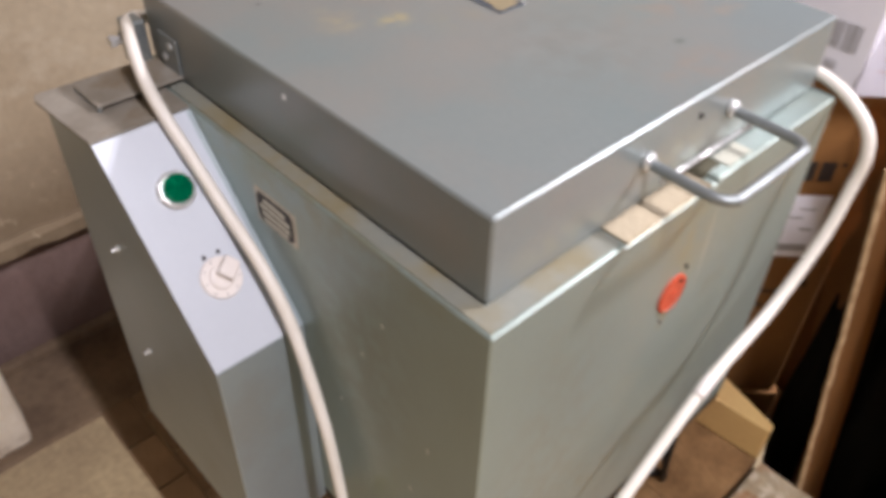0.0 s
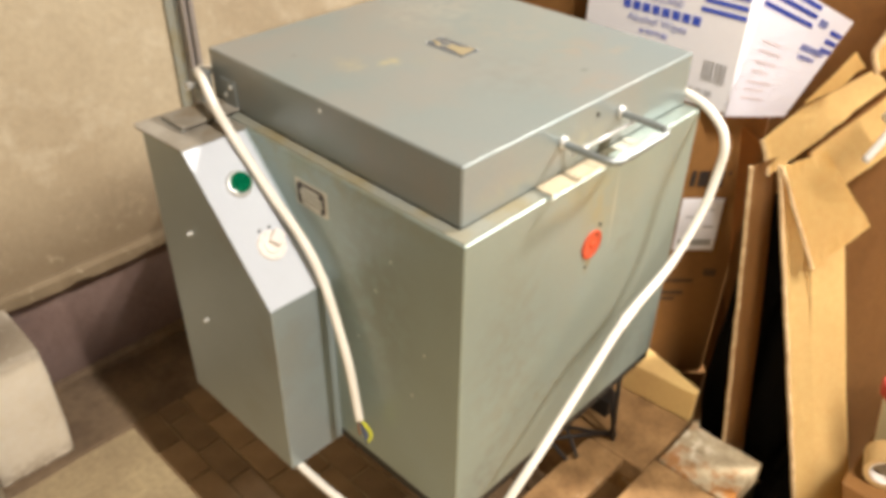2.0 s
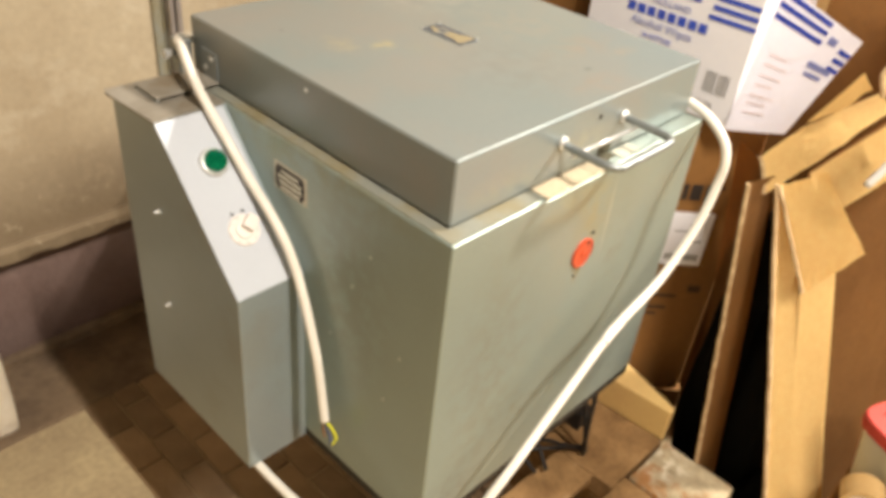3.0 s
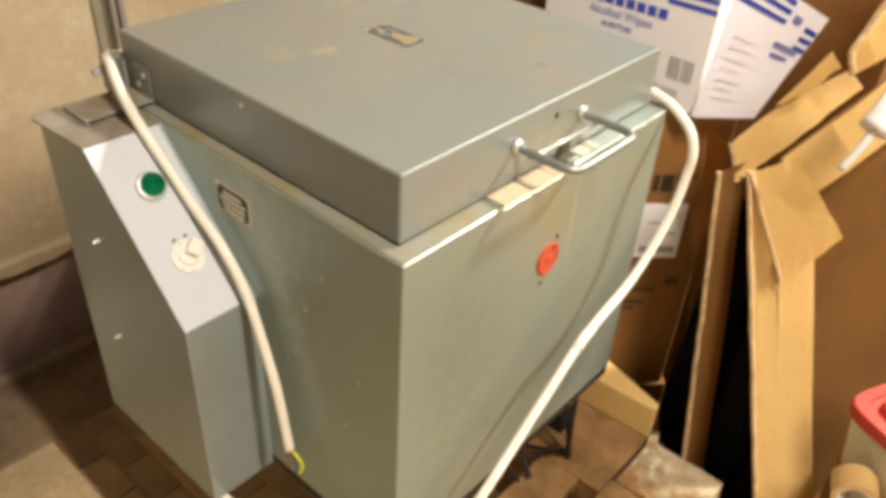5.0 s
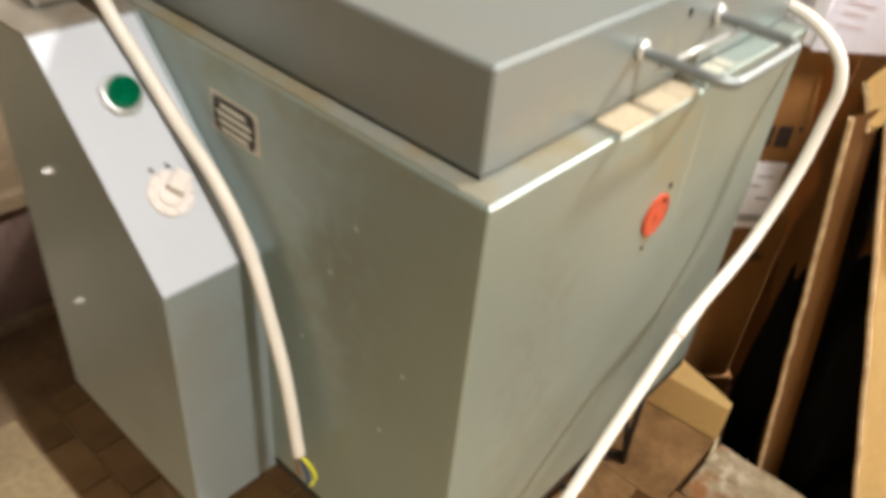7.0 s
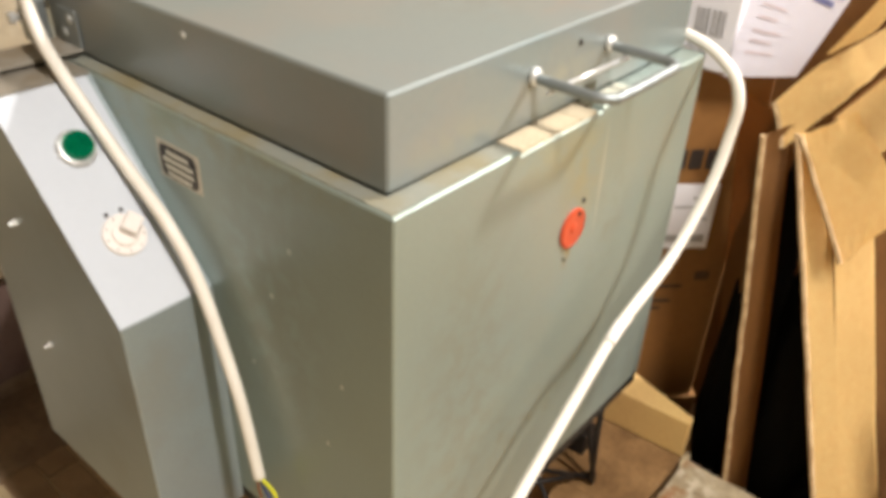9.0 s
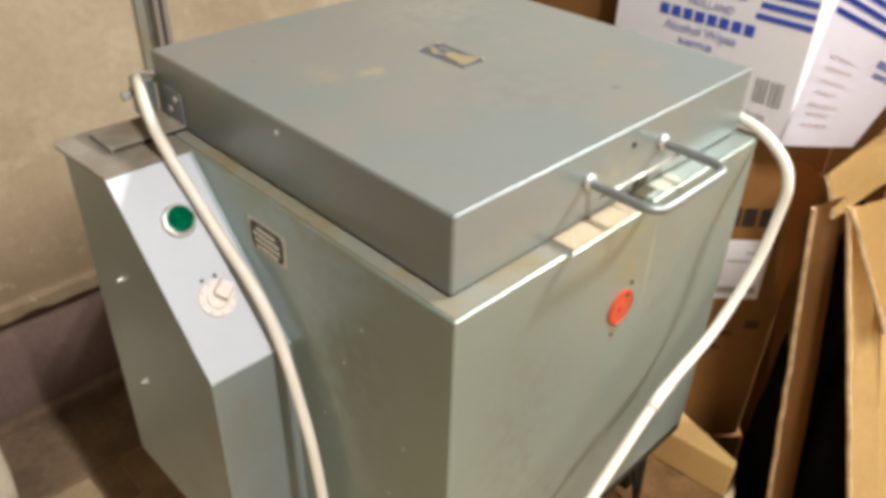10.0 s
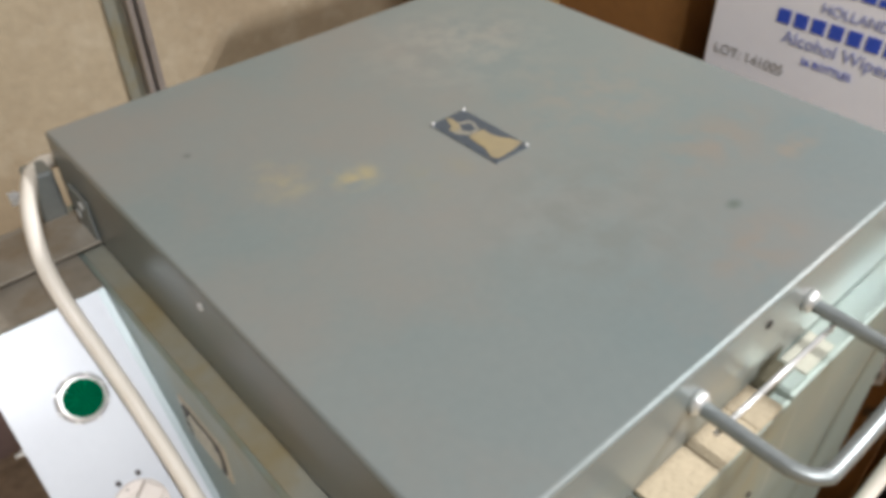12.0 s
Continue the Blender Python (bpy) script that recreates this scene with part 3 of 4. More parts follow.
part("hinge_bolt", lathe([(0.0062, -0.016), (0.0062, -0.010), (0.0045, -0.0095), (0.0045, 0.002)], pose(-0.006, 0.509, 0.974, 0, 90, 0), 6), BOLT, hinge)
part("washer", lathe([(0.009, -0.0095), (0.009, -0.008)], pose(0.0005, 0.509, 0.974, 0, 90, 0), 16), STEEL, hinge)
part("hinge_screw", lathe([(0.004, -0.001), (0.004, 0.002)], pose(LX0 - 0.003, 0.458, 0.977, 0, -90, 0), 8), BOLT, hinge)
part("hinge_screw", lathe([(0.004, -0.001), (0.004, 0.002)], pose(LX0 - 0.003, 0.472, 0.962, 0, -90, 0), 8), BOLT, hinge)
under(kiln)

# ---- stand under the kiln ----
BOARD = 0.22      # top of the boards on which the stand's feet rest
stand = thing("metal_stand", (0.25, 0.26, BOARD), "black welded rod stand under the kiln", "stand")


def hairpin(cx, cy, sx, sy):
    top = BOT - 0.012
    pts = [(cx - 0.045 * sx, cy, top), (cx - 0.004 * sx, cy + 0.012 * sy, BOARD + 0.012), (cx, cy + 0.012 * sy, BOARD + 0.004),
           (cx + 0.004 * sx, cy + 0.012 * sy, BOARD + 0.012), (cx, cy + 0.06 * sy, top)]
    part("leg", tube(pts, 0.0045, 8), BLACK_IRON, stand, "", True)


for cx, sx in ((0.03, -1), (0.495, 1)):
    for cy, sy in ((0.020, 1), (0.49, -1)):
        hairpin(cx, cy, sx, sy)
for a, b in (((0.01, 0.01), (0.495, 0.01)), ((0.01, 0.51), (0.495, 0.51)), ((0.01, 0.01), (0.01, 0.51)), ((0.495, 0.01), (0.495, 0.51))):
    part("rail", box(min(a[0], b[0]) - 0.008, max(a[0], b[0]) + 0.008, min(a[1], b[1]) - 0.008, max(a[1], b[1]) + 0.008, BOT - 0.018, BOT - 0.0005), BLACK_IRON, stand)
for a, b in (((0.495, 0.03), (0.30, 0.30)), ((0.38, 0.06), (0.49, 0.47)), ((0.505, 0.035), (0.37, 0.10)), ((0.40, 0.05), (0.47, 0.16))):
    part("brace", tube([(a[0], a[1], BOARD + 0.016), (b[0], b[1], BOARD + 0.05)], 0.004, 8), BLACK_IRON, stand, "", True)
part("clamp", box(0.535, 0.575, 0.075, 0.115, BOARD + 0.0005, BOARD + 0.045, 0.003), BLACK_IRON, stand)
under(stand)

# ---- cable ----
cable = thing("power_cable", (0.0, 0.0, BOT), "cream round power cable looped round the kiln, end stripped", "cable")
run = [(-0.085, 0.275, 0.475), (-0.084, 0.255, 0.458), (-0.078, 0.165, 0.447), (-0.060, 0.085, 0.432), (-0.020, 0.010, 0.430), (0.025, -0.030, 0.455), (0.100, -0.045, 0.535), (0.213, -0.045, 0.622),
       (0.305, -0.045, 0.690), (0.405, -0.047, 0.732), (0.470, -0.050, 0.800), (0.495, -0.050, 0.860), (0.499, -0.049, 0.900), (0.503, -0.030, 0.930),
       (0.511, 0.022, 0.951), (0.515, 0.120, 0.955), (0.518, 0.400, 0.955), (0.490, 0.545, 0.960), (0.25, 0.560, 0.962), (0.06, 0.550, 0.968),
       (0.010, 0.525, 0.984), (-0.012, 0.480, 0.990), (-0.026, 0.438, 0.978), (-0.031, 0.405, 0.957), (-0.026, 0.362, 0.911), (-0.022, 0.326, 0.874), (-0.020, 0.272, 0.832),
       (-0.020, 0.233, 0.782), (-0.023, 0.194, 0.690), (-0.024, 0.181, 0.640), (-0.025, 0.173, 0.600), (-0.026, 0.167, 0.572)]
part("sheath", tube(spline(run, 8), 0.0064, 14), RUBBER, cable, "", True)
part("tape_wrap", tube(spline([(0.29, -0.045, 0.680), (0.305, -0.045, 0.690), (0.325, -0.0445, 0.696)], 4), 0.0072, 12), IVORY, cable, "scuffed tape wrap", True)
part("wire", tube(spline([(-0.026, 0.166, 0.572), (-0.022, 0.157, 0.562), (-0.020, 0.150, 0.548), (-0.025, 0.152, 0.536)], 5), 0.0020, 8), YELLOW_WIRE, cable, "yellow-green earth wire", True)
part("wire", tube(spline([(-0.026, 0.167, 0.572), (-0.024, 0.164, 0.558), (-0.022, 0.160, 0.542), (-0.023, 0.158, 0.526)], 5), 0.0018, 8), BLUE_WIRE, cable, "blue wire", True)
part("wire", tube(spline([(-0.027, 0.168, 0.572), (-0.028, 0.168, 0.558), (-0.028, 0.165, 0.544)], 5), 0.0018, 8), BROWN_WIRE, cable, "brown wire", True)
under(cable)

# ---- boards under the stand ----
pallet = thing("board_platform", (0.35, 0.15, 0.0), "low platform of old brown boards under the stand", "pallet")
for y0, y1, x0, x1, thick in ((-0.205, -0.052, 0.05, 0.515, 0.045), (-0.010, 0.072, 0.12, 0.4730, 0.020), (-0.0505, 0.150, 0.4740, 0.655, 0.045), (0.170, 0.320, 0.30, 0.655, 0.045), (0.345, 0.495, 0.30, 0.655, 0.045)):
    part("board", rough_up(box(x0, x1, y0, y1, BOARD - thick, BOARD - random.uniform(0, 0.0015), 0.002), 0.0012, 0), PLANK, pallet)
part("board_end", rough_up(box(0.5165, 0.648, -0.209, -0.060, BOARD - 0.045, BOARD + 0.004, 0.004), 0.0022, 2, 30), FLAKED, pallet, "board end with flaking white paint and rust")
for x0 in (0.490, 0.575):
    part("bearer", box(x0, x0 + 0.07, -0.19, 0.49, 0.0, BOARD - 0.0455, 0.003), PLANK, pallet)
part("bearer", box(0.055, 0.115, -0.19, 0.0, 0.0, BOARD - 0.0455, 0.003), PLANK, pallet)
under(pallet)
tagged(part("wooden_block", rough_up(prism([(0.634, 0.110), (0.646, -0.052), (0.664, -0.050), (0.708, 0.112)], 2, BOARD + 0.001, BOARD + 0.078, 0.003), 0.001), WOOD),
       "pale pine offcut lying beside the stand foot", "block")

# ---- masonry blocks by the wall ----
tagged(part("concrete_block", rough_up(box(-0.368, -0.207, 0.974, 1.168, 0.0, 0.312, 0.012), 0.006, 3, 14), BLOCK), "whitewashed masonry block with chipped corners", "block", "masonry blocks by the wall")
tagged(part("concrete_block", rough_up(box(-0.86, -0.376, 0.905, 1.168, 0.0, 0.30, 0.012), 0.006, 3, 14), SIDE_WALL), "dull beige masonry block against the wall", "block", "masonry blocks by the wall")

tagged(part("masonry_piece", rough_up(box(-0.366, -0.268, 1.030, 1.100, 0.3125, 0.360, 0.006), 0.003, 2, 20), BLOCK), "small pale broken masonry piece on the block", "brick")

# ---- cartons ----
def lettering(text, size, m, mat, parent, name="text"):
    """A word in the built-in font as a thin mesh, its baseline's left end at the pose m."""
    cu = bpy.data.curves.new(name, "FONT")
    cu.body, cu.size, cu.extrude = text, size, 0.0002
    tmp = bpy.data.objects.new(name, cu)
    scene.collection.objects.link(tmp)
    bpy.context.view_layer.update()
    me = bpy.data.meshes.new_from_object(tmp.evaluated_get(bpy.context.evaluated_depsgraph_get()))
    bpy.data.objects.remove(tmp)
    me.transform(m)
    me.materials.clear()
    me.materials.append(mat)
    ob = new(name, me)
    ob.parent = parent
    return ob


def facing(origin, right, up):
    """A pose with its x along right and its y along up."""
    r = Vector(right).normalized()
    u = Vector(up)
    u = (u - r * u.dot(r)).normalized()
    n = r.cross(u)
    return Matrix.Translation(origin) @ Matrix((r, u, n)).transposed().to_4x4()


def bars(parent, m, rows, mat, name="text_bar", h=0.0004):
    for x0, x1, y0, y1 in rows:
        part(name, box(x0, x1, y0, y1, 0.0, h, m=m), mat, parent)


WZ0 = 0.852
white_carton = thing("white_carton", (0.85, 0.19, WZ0), "white printed carton with blue stripes, on a brown carton", "carton")
shape = [(0.6955, 0.343), (0.6955, 0.040), (0.985, 0.065), (1.02, 0.343)]
part("box", prism(shape, 2, WZ0, 1.135, 0.004), WHITE_CARD, white_carton)
face = facing((0.6950, 0.343, WZ0), (0, -1, 0), (0, 0, 1))      # x runs along the front from its left edge, y up


def at_face(y, z):
    return face @ pose(0.343 - y, z - WZ0, 0.0006)


w = 0.0178
for k in range(8):
    x0 = 0.343 - 0.267 + k * 0.0191
    part("letter_block", box(x0, x0 + w - 0.0035, 0.9855 - WZ0, 1.0005 - WZ0, 0.0002, 0.0006, m=face), BLUE_INK, white_carton)
lettering("HOLLAND", 0.0150, at_face(0.224, 1.008), PALE_INK, white_carton)
lettering("Alcohol Wipes", 0.0192, at_face(0.256, 0.9665), PALE_INK, white_carton)
lettering("36 BOTTLES", 0.0105, at_face(0.230, 0.9495), BLUE_INK, white_carton)
lettering("LOT: 141005", 0.0160, at_face(0.331, 0.930), GREY_INK, white_carton)
lettering("P-0150", 0.0150, at_face(0.117, 0.874), GREY_INK, white_carton)
bars(white_carton, face @ pose(0, 0, 0.0002), [(0.121, 0.150, 0.1785, 0.191), (0.154, 0.168, 0.1785, 0.186), (0.171, 0.186, 0.1785, 0.186), (0.189, 0.202, 0.1785, 0.194)], BLUE_INK, "logo_bar")
bars(white_carton, face @ pose(0, 0, 0.0002), [(0.022, 0.068, 0.178, 0.185)], BLUE_INK, "stripe")
for k in range(3):
    z = 0.1595 + k * 0.0155
    bars(white_carton, face @ pose(0, 0, 0.0002), [(0.221 + 0.004 * k, 0.300, z, z + 0.0075)], BLUE_INK, "stripe")
x = 0.2440
for k, wd in enumerate((2, 1, 2, 1, 3, 0, 2, 1, 3, 1, 2)):
    if wd:
        bars(white_carton, face @ pose(0, 0, 0.0002), [(x, x + wd * 0.0011, 0.048, 0.083)], GREY_INK, "code_bar")
    x += wd * 0.0011 + 0.0021


def sheet(corners, thick, cuts=6, wave=0.004, scale=6.0, tear=0.0):
    """A stiff board between four corners (round the outline), slightly warped, with thickness."""
    a, b, c, d = (Vector(p) for p in corners)
    n = (b - a).cross(d - a).normalized()
    bm = bmesh.new()
    rows = []
    for i in range(cuts + 1):
        row = []
        for j in range(cuts + 1):
            u, v = i / cuts, j / cuts
            p = a.lerp(b, u).lerp(d.lerp(c, u), v)
            p = p + n * wave * noise.noise(p * scale)
            if tear and (j in (0, cuts) or i == cuts):
                p = p + tear * noise.noise_vector(p * 60)
            row.append(bm.verts.new(p))
        rows.append(row)
    for i in range(cuts):
        for j in range(cuts):
            bm.faces.new((rows[i][j], rows[i + 1][j], rows[i + 1][j + 1], rows[i][j + 1]))
    bmesh.ops.solidify(bm, geom=bm.faces[:], thickness=thick)
    return bm


F_BL, F_BR, F_TR, F_TL = Vector((0.690, 0.042, 0.8525)), Vector((0.763, -0.030, 0.853)), Vector((0.812, -0.078, 1.014)), Vector((0.706, 0.026, 1.090))
flap = part("flap", sheet((F_BL, F_BR, F_TR, F_TL), 0.003, 5, 0.003), WHITE_CARD, white_carton, "loose white side flap with faded print")


def strip_on(u0, u1, v0, v1):
    """A thin printed strip on the flap, by its shares of width and height."""
    q = [F_BL.lerp(F_BR, u).lerp(F_TL.lerp(F_TR, u), v) for u, v in ((u0, v0), (u1, v0), (u1, v1), (u0, v1))]
    n = (F_BR - F_BL).cross(F_TL - F_BL).normalized()
    return sheet([p + n * 0.0022 for p in q], 0.0006, 4, 0.003)


for v in (0.80, 0.875, 0.945):
    part("stripe", strip_on(0.02, 0.62, v, v + 0.035), BLUE_INK, flap)
part("logo_bar", strip_on(0.67, 0.77, 0.84, 0.90), PALE_INK, flap)
for v in (0.66, 0.74, 0.82):
    part("stripe", strip_on(0.84, 0.985, v, v + 0.04), BLUE_INK, flap)
part("text_bar", strip_on(0.62, 0.92, 0.62, 0.67), PALE_INK, flap)
part("text_bar", strip_on(0.64, 0.86, 0.55, 0.585), PALE_INK, flap)
for k, (v, w1) in enumerate(((0.58, 0.24), (0.51, 0.30), (0.43, 0.30), (0.36, 0.24), (0.28, 0.34), (0.22, 0.28), (0.15, 0.34))):
    part("text_bar", strip_on(0.14, 0.14 + w1, v, v + 0.016), PINK_INK, flap)
under(white_carton)

under_carton = thing("brown_carton", (0.85, 0.25, 0.0), "low brown carton lying under the lettered one", "carton", "brown cartons beside the kiln")
part("box", rough_up(prism([(0.712, 0.085), (0.800, -0.006), (1.100, 0.27), (0.870, 0.50), (0.660, 0.300), (0.660, 0.160)], 2, 0.0, 0.2245, 0.004), 0.002, 0, 8), CARD_BROWN_SHADE, under_carton)
part("tape_strip", box(0.72, 0.78, 0.16, 0.30, 0.2246, 0.2252), TAPE, under_carton)
under(under_carton)

big_carton = thing("brown_carton", (0.80, 0.25, 0.2255), "large brown carton with dark lettering and a white label", "carton", "brown cartons beside the kiln")
P = Vector((0.797, 0.003, 0.0))
part("box", rough_up(prism([(P.x, P.y), (P.x - 0.215, P.y + 0.215), (P.x + 0.06, P.y + 0.49), (P.x + 0.275, P.y + 0.275)], 2, 0.2255, 0.8505, 0.005), 0.003, 0, 8), CARD_BROWN_SHADE, big_carton)
bface = facing((P.x, P.y, 0.0), (1, -1, 0), (0, 0, 1))           # x runs to the right, 0 at the carton's near edge
lift = bface @ pose(0, 0, 0.0022)
DX = 0.040
bars(big_carton, lift, [(x0 + DX, x1 + DX, z0, z1) for x0, x1, z0, z1 in (
    (-0.158, -0.149, 0.690, 0.722), (-0.144, -0.124, 0.690, 0.722), (-0.118, -0.098, 0.690, 0.722), (-0.090, -0.085, 0.715, 0.722))], BLACK_INK, "letter_bar")
bars(big_carton, lift, [(-0.125, -0.046, 0.548, 0.664)], WHITE_CARD, "label")
bars(big_carton, bface @ pose(0, 0, 0.0030), [(-0.085, -0.060, 0.638, 0.641), (-0.112, -0.075, 0.622, 0.625), (-0.075, -0.056, 0.600, 0.604), (-0.118, -0.054, 0.560, 0.573)], GREY_INK, "label_bar")
bars(big_carton, lift, [(-0.150, -0.085, 0.440, 0.447), (-0.150, -0.100, 0.425, 0.431), (-0.150, -0.070, 0.470, 0.476), (-0.052, -0.028, 0.485, 0.500)], SOOT, "letter_bar")
under(big_carton)

back_carton = thing("brown_carton", (0.95, 0.6, 0.0), "plain brown carton stacked behind the white one", "carton", "brown cartons beside the kiln")
part("box", rough_up(prism([(0.735, 0.40), (0.735, 0.86), (1.20, 0.86), (1.20, 0.40)], 2, 0.0, 1.03, 0.005), 0.004, 0, 8), CARD_BROWN_SHADE, back_carton)
part("tape_strip", box(0.7335, 0.7352, 0.60, 0.65, 0.75, 1.028), TAPE, back_carton)
under(back_carton)

side_carton = thing("brown_carton", (1.24, 0.08, 0.0), "tall brown carton standing behind the leaning cardboard", "carton", "brown cartons beside the kiln")
part("box", rough_up(prism([(1.03, -0.13), (1.03, 0.30), (1.46, 0.30), (1.46, -0.13)], 2, 0.0, 1.36, 0.005), 0.004, 0, 8), CARD_BROWN_SHADE, side_carton)
part("tape_strip", box(1.0285, 1.0302, 0.06, 0.11, 0.80, 1.358), TAPE, side_carton)
under(side_carton)

# ---- leaning cardboard ----
def edge_strip(a, b, thick):
    """The open corrugated edge of a board, a thin wavy rod of flat section."""
    pts = [Vector(a).lerp(Vector(b), k / 24) for k in range(25)]
    pts = [p + 0.0014 * noise.noise_vector(p * 40) for p in pts]
    return tube(pts, thick, 6)


back_board = thing("flattened_carton", (0.66, -0.15, 0.0), "flattened cardboard leaning upright, panels darkened for shade, top edge folded over", "cardboard", "leaning flattened cartons")
B0, B1 = Vector((0.6615, -0.155, 0.0)), Vector((0.629, -0.047, 0.815))
U1 = Vector((0.95, -0.26, 0)).normalized()
V1 = Vector((0.55, 0.83, 0)).normalized()
# Both panels take the brown carton colour as painted shade.
part("panel", sheet((B0, B0 + 0.065 * U1, B1 + 0.065 * U1, B1), 0.005, 6, 0.005, 5), CARD_BROWN_SHADE, back_board)
part("panel", sheet((B0 + 0.066 * U1, B0 + 0.066 * U1 + 0.12 * V1, B1 + 0.066 * U1 + 0.12 * V1, B1 + 0.066 * U1), 0.005, 6, 0.005, 5), CARD_BROWN_SHADE, back_board)
part("edge", edge_strip(B0, B1, 0.0040), CARD_EDGE, back_board, "raw corrugated edge")
part("fold", sheet(((0.675, -0.036, 0.843), (0.671, -0.062, 0.788), (0.745, -0.088, 0.823), (0.747, -0.060, 0.883)), 0.005, 6, 0.003, 12, 0.002), CARD, back_board, "folded-over top flap")
part("fold", sheet(((0.747, -0.060, 0.883), (0.745, -0.088, 0.823), (0.895, -0.139, 0.902), (0.890, -0.112, 0.925)), 0.005, 7, 0.004, 12, 0.003), CARD, back_board)
part("edge", edge_strip((0.675, -0.036, 0.843), (0.671, -0.062, 0.788), 0.0034), CARD_EDGE, back_board)
part("torn_tab", sheet(((0.712, -0.071, 0.905), (0.750, -0.099, 0.922), (0.780, -0.123, 0.963), (0.759, -0.109, 0.988)), 0.004, 6, 0.003, 16, 0.003), CARD, back_board, "torn cardboard tab")
under(back_board)

front_board = thing("flattened_carton", (0.62, -0.30, 0.0), "flattened tan cardboard leaning in front, with a torn hanging flap", "cardboard", "leaning flattened cartons")
C0, C1 = Vector((0.590, -0.366, 0.0)), Vector((0.667, -0.076, 0.815))
UA, UB = Vector((0.80, -0.60, 0)).normalized(), Vector((0.93, -0.36, 0)).normalized()
D0, D1 = Vector((0.700, -0.335, 0.0)), Vector((0.697, -0.108, 0.838))
D2 = Vector((1.176, -0.342, 1.196))
LIP = Vector((0.030, -0.052, -0.058))
part("panel", sheet((C0, C0 + 0.045 * UA, C1 + 0.045 * UA, C1), 0.005, 8, 0.003, 6), CARD, front_board)
part("panel", sheet((C0 + 0.045 * UA, C0 + 0.118 * UA + Vector((0.004, 0.006, 0.0)), C1 + 0.112 * UA + Vector((0.004, 0.006, 0.0)), C1 + 0.045 * UA), 0.005, 10, 0.006, 7, 0.004), CARD, front_board, "creased panel with a torn side")
# Shade on this set-back panel is painted with the darker carton colour.
part("panel", sheet((D0, D0 + 0.5 * UB, D2, D1), 0.005, 8, 0.008, 5), CARD_BROWN_SHADE, front_board)
part("fold", sheet((D1, D2, D2 + LIP, D1 + LIP), 0.005, 10, 0.008, 7, 0.003), CARD, front_board, "top edge bent forward")
part("upper_flap", sheet(((0.783, -0.139, 0.955), (0.776, -0.129, 0.992), (0.900, -0.165, 1.190), (1.020, -0.258, 1.080)), 0.005, 8, 0.010, 9, 0.003), CARD, front_board, "large bent upper flap with a torn edge")
part("edge", edge_strip((0.781, -0.141, 0.957), (0.774, -0.131, 0.990), 0.0045), CARD_EDGE, front_board, "pale torn edge")
part("edge", edge_strip((0.774, -0.131, 0.990), (0.898, -0.167, 1.188), 0.0045), CARD_EDGE, front_board)
part("edge", edge_strip(C0, C1, 0.0038), CARD_EDGE, front_board, "raw corrugated edge")
part("flap", sheet(((0.642, -0.180, 0.674), (0.705, -0.227, 0.750), (0.702, -0.128, 0.848), (0.666, -0.082, 0.814)), 0.005, 6, 0.003, 12, 0.004), CARD, front_board, "torn flap hanging forward")
part("edge", edge_strip((0.642, -0.180, 0.674), (0.666, -0.082, 0.814), 0.0036), CARD_EDGE, front_board)
under(front_board)

# ---- odds and ends beside the cardboard ----
def plastic_bag(at, size, label):
    """A crumpled black sack standing on the floor, gathered at a knot, that darkens a gap."""
    bag = thing("plastic_bag", (at[0], at[1], 0.0), label, "bag", "black bags behind the cardboard")
    bm = bmesh.new()
    bmesh.ops.create_icosphere(bm, subdivisions=4, radius=1.0)
    for v in bm.verts:
        c = v.co.copy()
        k = 1 + 0.16 * noise.noise(c * 2.2) + 0.06 * noise.noise(c * 7)
        v.co = Vector((at[0] + size[0] * c.x * k, at[1] + size[1] * c.y * k, max(0.0, at[2] + size[2] * c.z * k)))
    top = max(v.co.z for v in bm.verts)
    part("sack", bm, BAG, bag, "", True)
    part("knot", rough_up(lathe([(0.010, -0.02), (0.009, 0.004), (0.016, 0.022), (0.004, 0.030)], pose(at[0], at[1], top - 0.022), 12), 0.003, 0, 40), BAG, bag, "", True)
    under(bag)


# Black fillers stand in for deep shade between the cardboard and the cartons.
plastic_bag((0.835, -0.150, 0.29), (0.095, 0.085, 0.29), "crumpled black bag added to darken the gap behind the cardboard")
plastic_bag((0.770, -0.242, 0.06), (0.105, 0.050, 0.15), "low black filler added to hide lit floor behind the leaning cardboard")
plastic_bag((0.785, -0.063, 0.34), (0.054, 0.044, 0.39), "narrow black bag added to darken the gap beside the carton")

low_carton = thing("brown_carton", (0.68, -0.55, 0.0), "low brown carton used as a stand for the tub", "carton", "brown cartons beside the kiln")
part("box", prism([(-0.66, 0.0), (-0.49, 0.0), (-0.351, 0.3845), (-0.66, 0.3845)], 0, 0.545, 0.80, 0.004), CARD_BROWN_SHADE, low_carton)
part("tape_strip", box(0.55, 0.795, -0.60, -0.56, 0.3847, 0.3853), TAPE, low_carton)
under(low_carton)


def squarish(profile, m, sides=36, power=5.0):
    """A tub-like shape of rounded square section from (half width, height) pairs."""
    bm = bmesh.new()
    rings = []
    for h, z in profile:
        ring = []
        for k in range(sides):
            a = 2 * math.pi * k / sides
            f = h / (abs(math.cos(a)) ** power + abs(math.sin(a)) ** power) ** (1 / power)
            ring.append(bm.verts.new(m @ Vector((f * math.cos(a), f * math.sin(a), z))))
        rings.append(ring)
    for p, q in zip(rings, rings[1:]):
        for k in range(sides):
            bm.faces.new((p[k], p[(k + 1) % sides], q[(k + 1) % sides], q[k]))
    bm.faces.new(rings[0][::-1])
    bm.faces.new(rings[-1])
    return bm


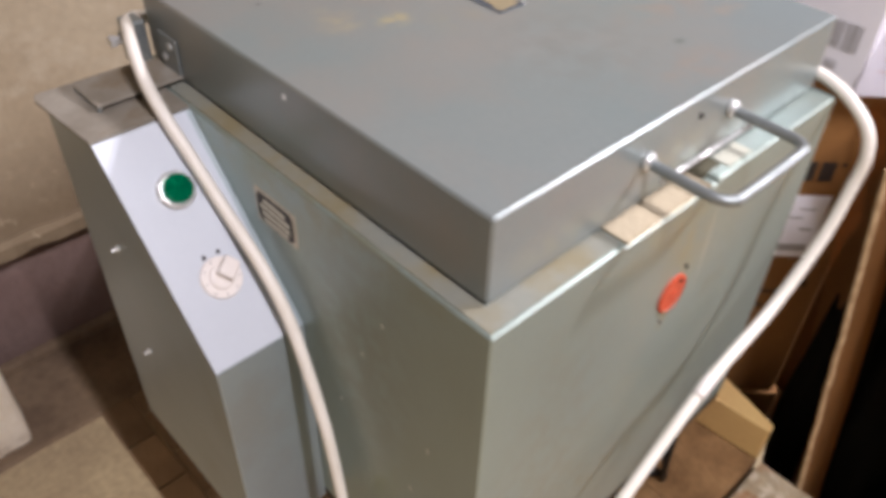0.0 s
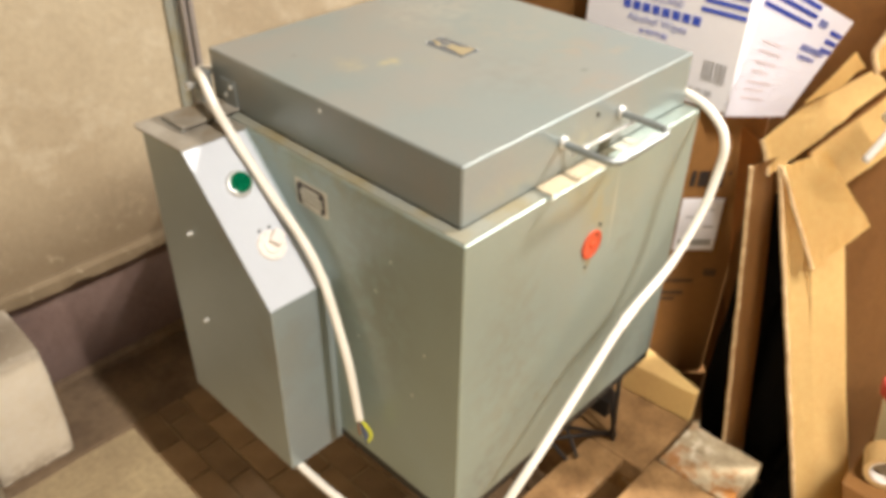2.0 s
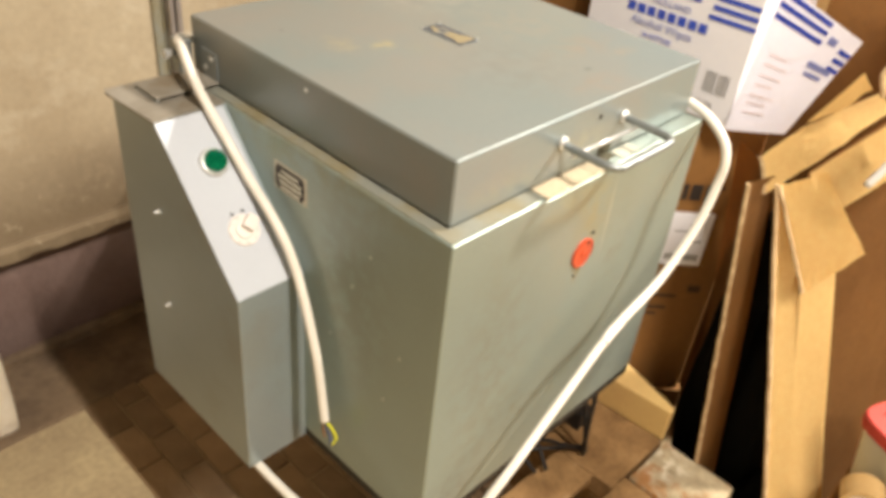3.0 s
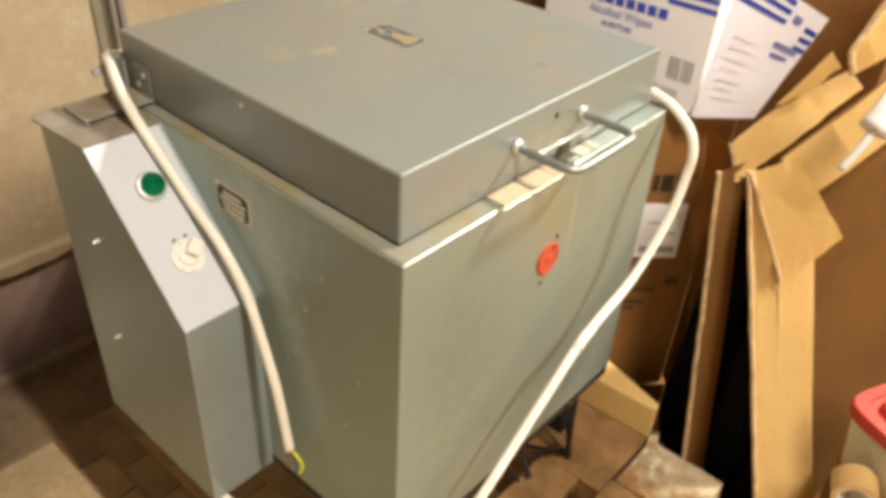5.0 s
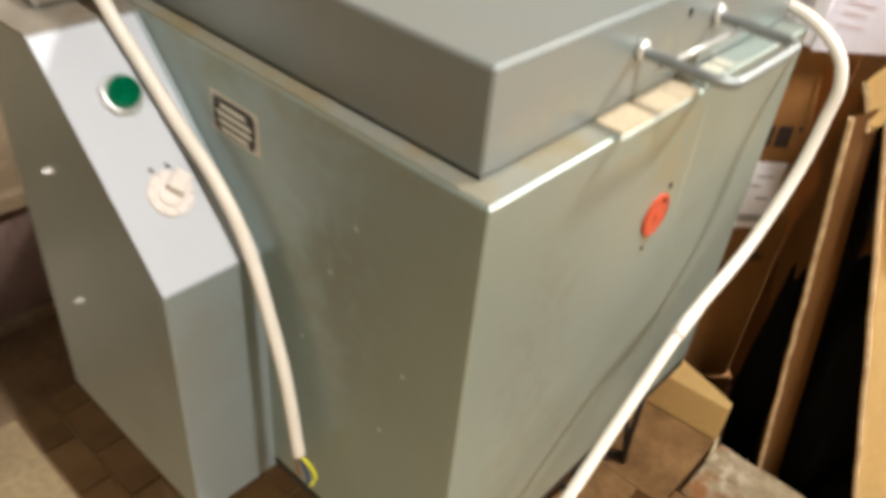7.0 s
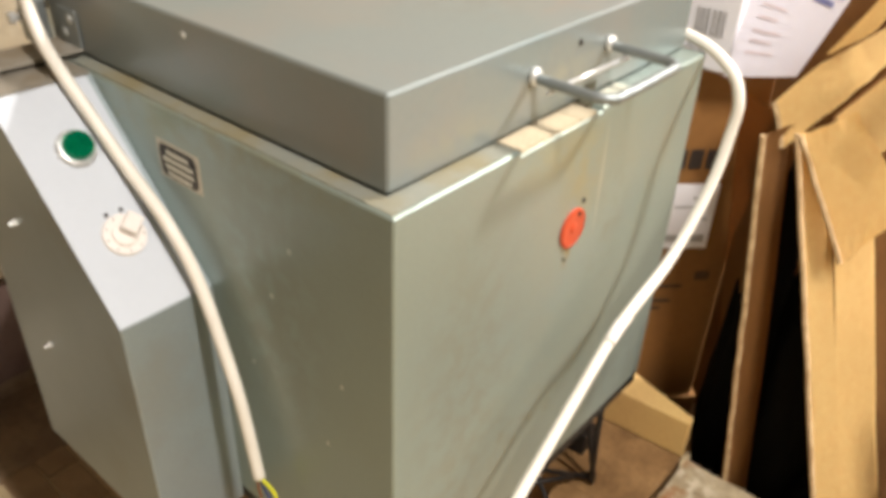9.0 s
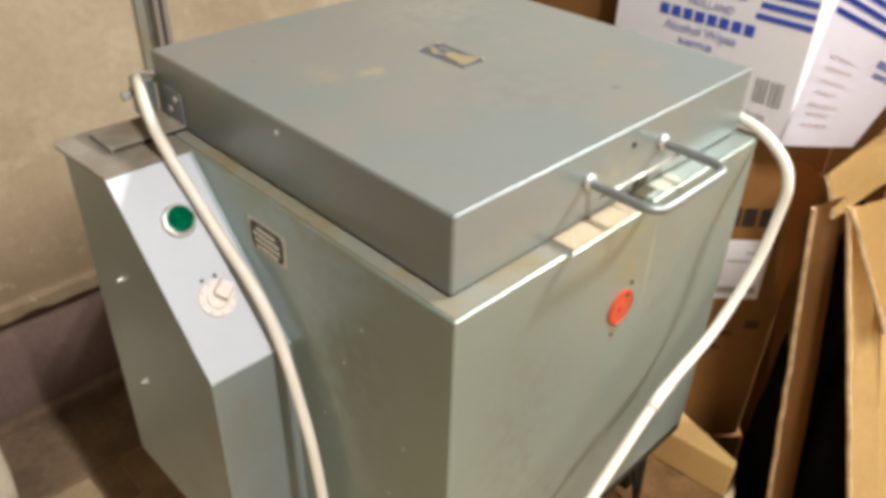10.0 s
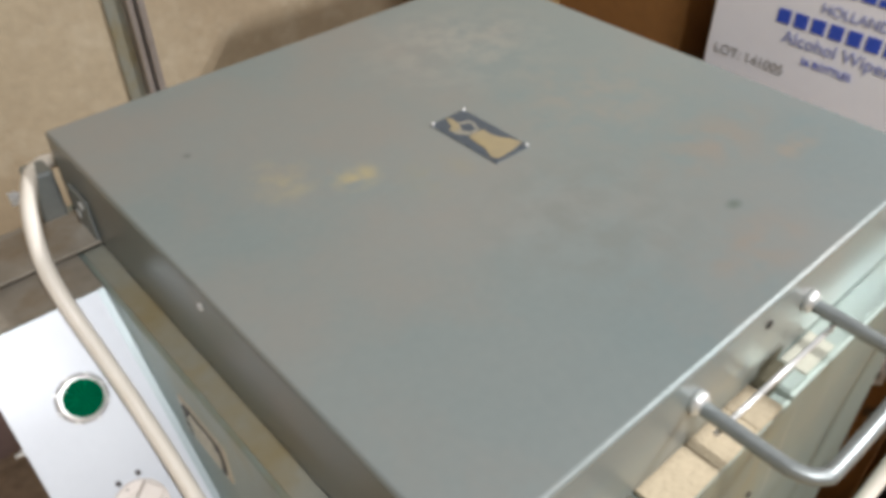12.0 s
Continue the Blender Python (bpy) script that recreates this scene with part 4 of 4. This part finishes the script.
tub = thing("plastic_tub", (0.692, -0.428, 0.385), "cloudy square plastic tub with a red lid", "tub")
TUB = pose(0.692, -0.428, 0.387, 0, 0, -25)
part("wall", squarish([(0.058, 0.0), (0.061, 0.003), (0.072, 0.095), (0.074, 0.116)], TUB), CLEAR, tub, "", True)
lid_red = part("lid", squarish([(0.079, 0.113), (0.081, 0.115), (0.081, 0.134), (0.079, 0.137), (0.062, 0.138), (0.060, 0.134), (0.054, 0.134)], TUB), RED_PLASTIC, tub, "red plastic lid with a raised rim")
part("grip", squarish([(0.050, 0.134), (0.048, 0.146), (0.045, 0.149), (0.030, 0.149)], TUB), RED_PLASTIC, lid_red)
under(tub)
roll = thing("tape_roll", (0.597, -0.394, 0.385), "roll of brown parcel tape standing on edge", "tape")
RING = pose(0.597, -0.394, 0.3855 + 0.033, 0, 90, 18)
part("band", lathe([(0.0245, -0.022), (0.033, -0.022), (0.033, 0.022), (0.0245, 0.022), (0.0245, -0.0219)], RING, 36, False), TAPE, roll)
part("core", lathe([(0.0220, -0.0215), (0.0243, -0.0215), (0.0243, 0.0215), (0.0220, 0.0215), (0.0220, -0.0214)], RING, 36, False), IVORY, roll, "pale cardboard core")
under(roll)
spout = thing("plastic_spout", (0.70, -0.19, 0.85), "white plastic pouring spout hung over the cardboard", "spout")
part("tube", tube(spline([(0.640, -0.200, 0.880), (0.650, -0.212, 0.915), (0.660, -0.218, 0.940)], 5), 0.006, 10), WHITE_PLASTIC, spout, "", True)
part("cup", tube(spline([(0.660, -0.217, 0.938), (0.680, -0.222, 0.958), (0.720, -0.224, 0.975)], 5), 0.021, 14), WHITE_PLASTIC, spout, "", True)
under(spout)

# ---- paving bricks let into the floor beside the platform ----
floor_ob = bpy.data.objects["floor"]
brick_mesh = to_mesh("brick", box(-0.0310, 0.0310, -0.0595, 0.0595, -0.02, 0.0045, 0.003, lambda c: c.z > 0, segments=1), BRICK)
for i in range(-2, 7):
    for j in range(9):
        b = new("brick", brick_mesh)
        b.parent = floor_ob
        b.location = (0.077 + i * 0.0645, 0.030 + j * 0.122 + (0.061 if i % 2 else 0.0) - 0.11, 0.001 * random.uniform(-1, 1))
        b.rotation_euler = (radians(random.uniform(-0.6, 0.6)), radians(random.uniform(-0.6, 0.6)), radians(random.uniform(-1.0, 1.0)))
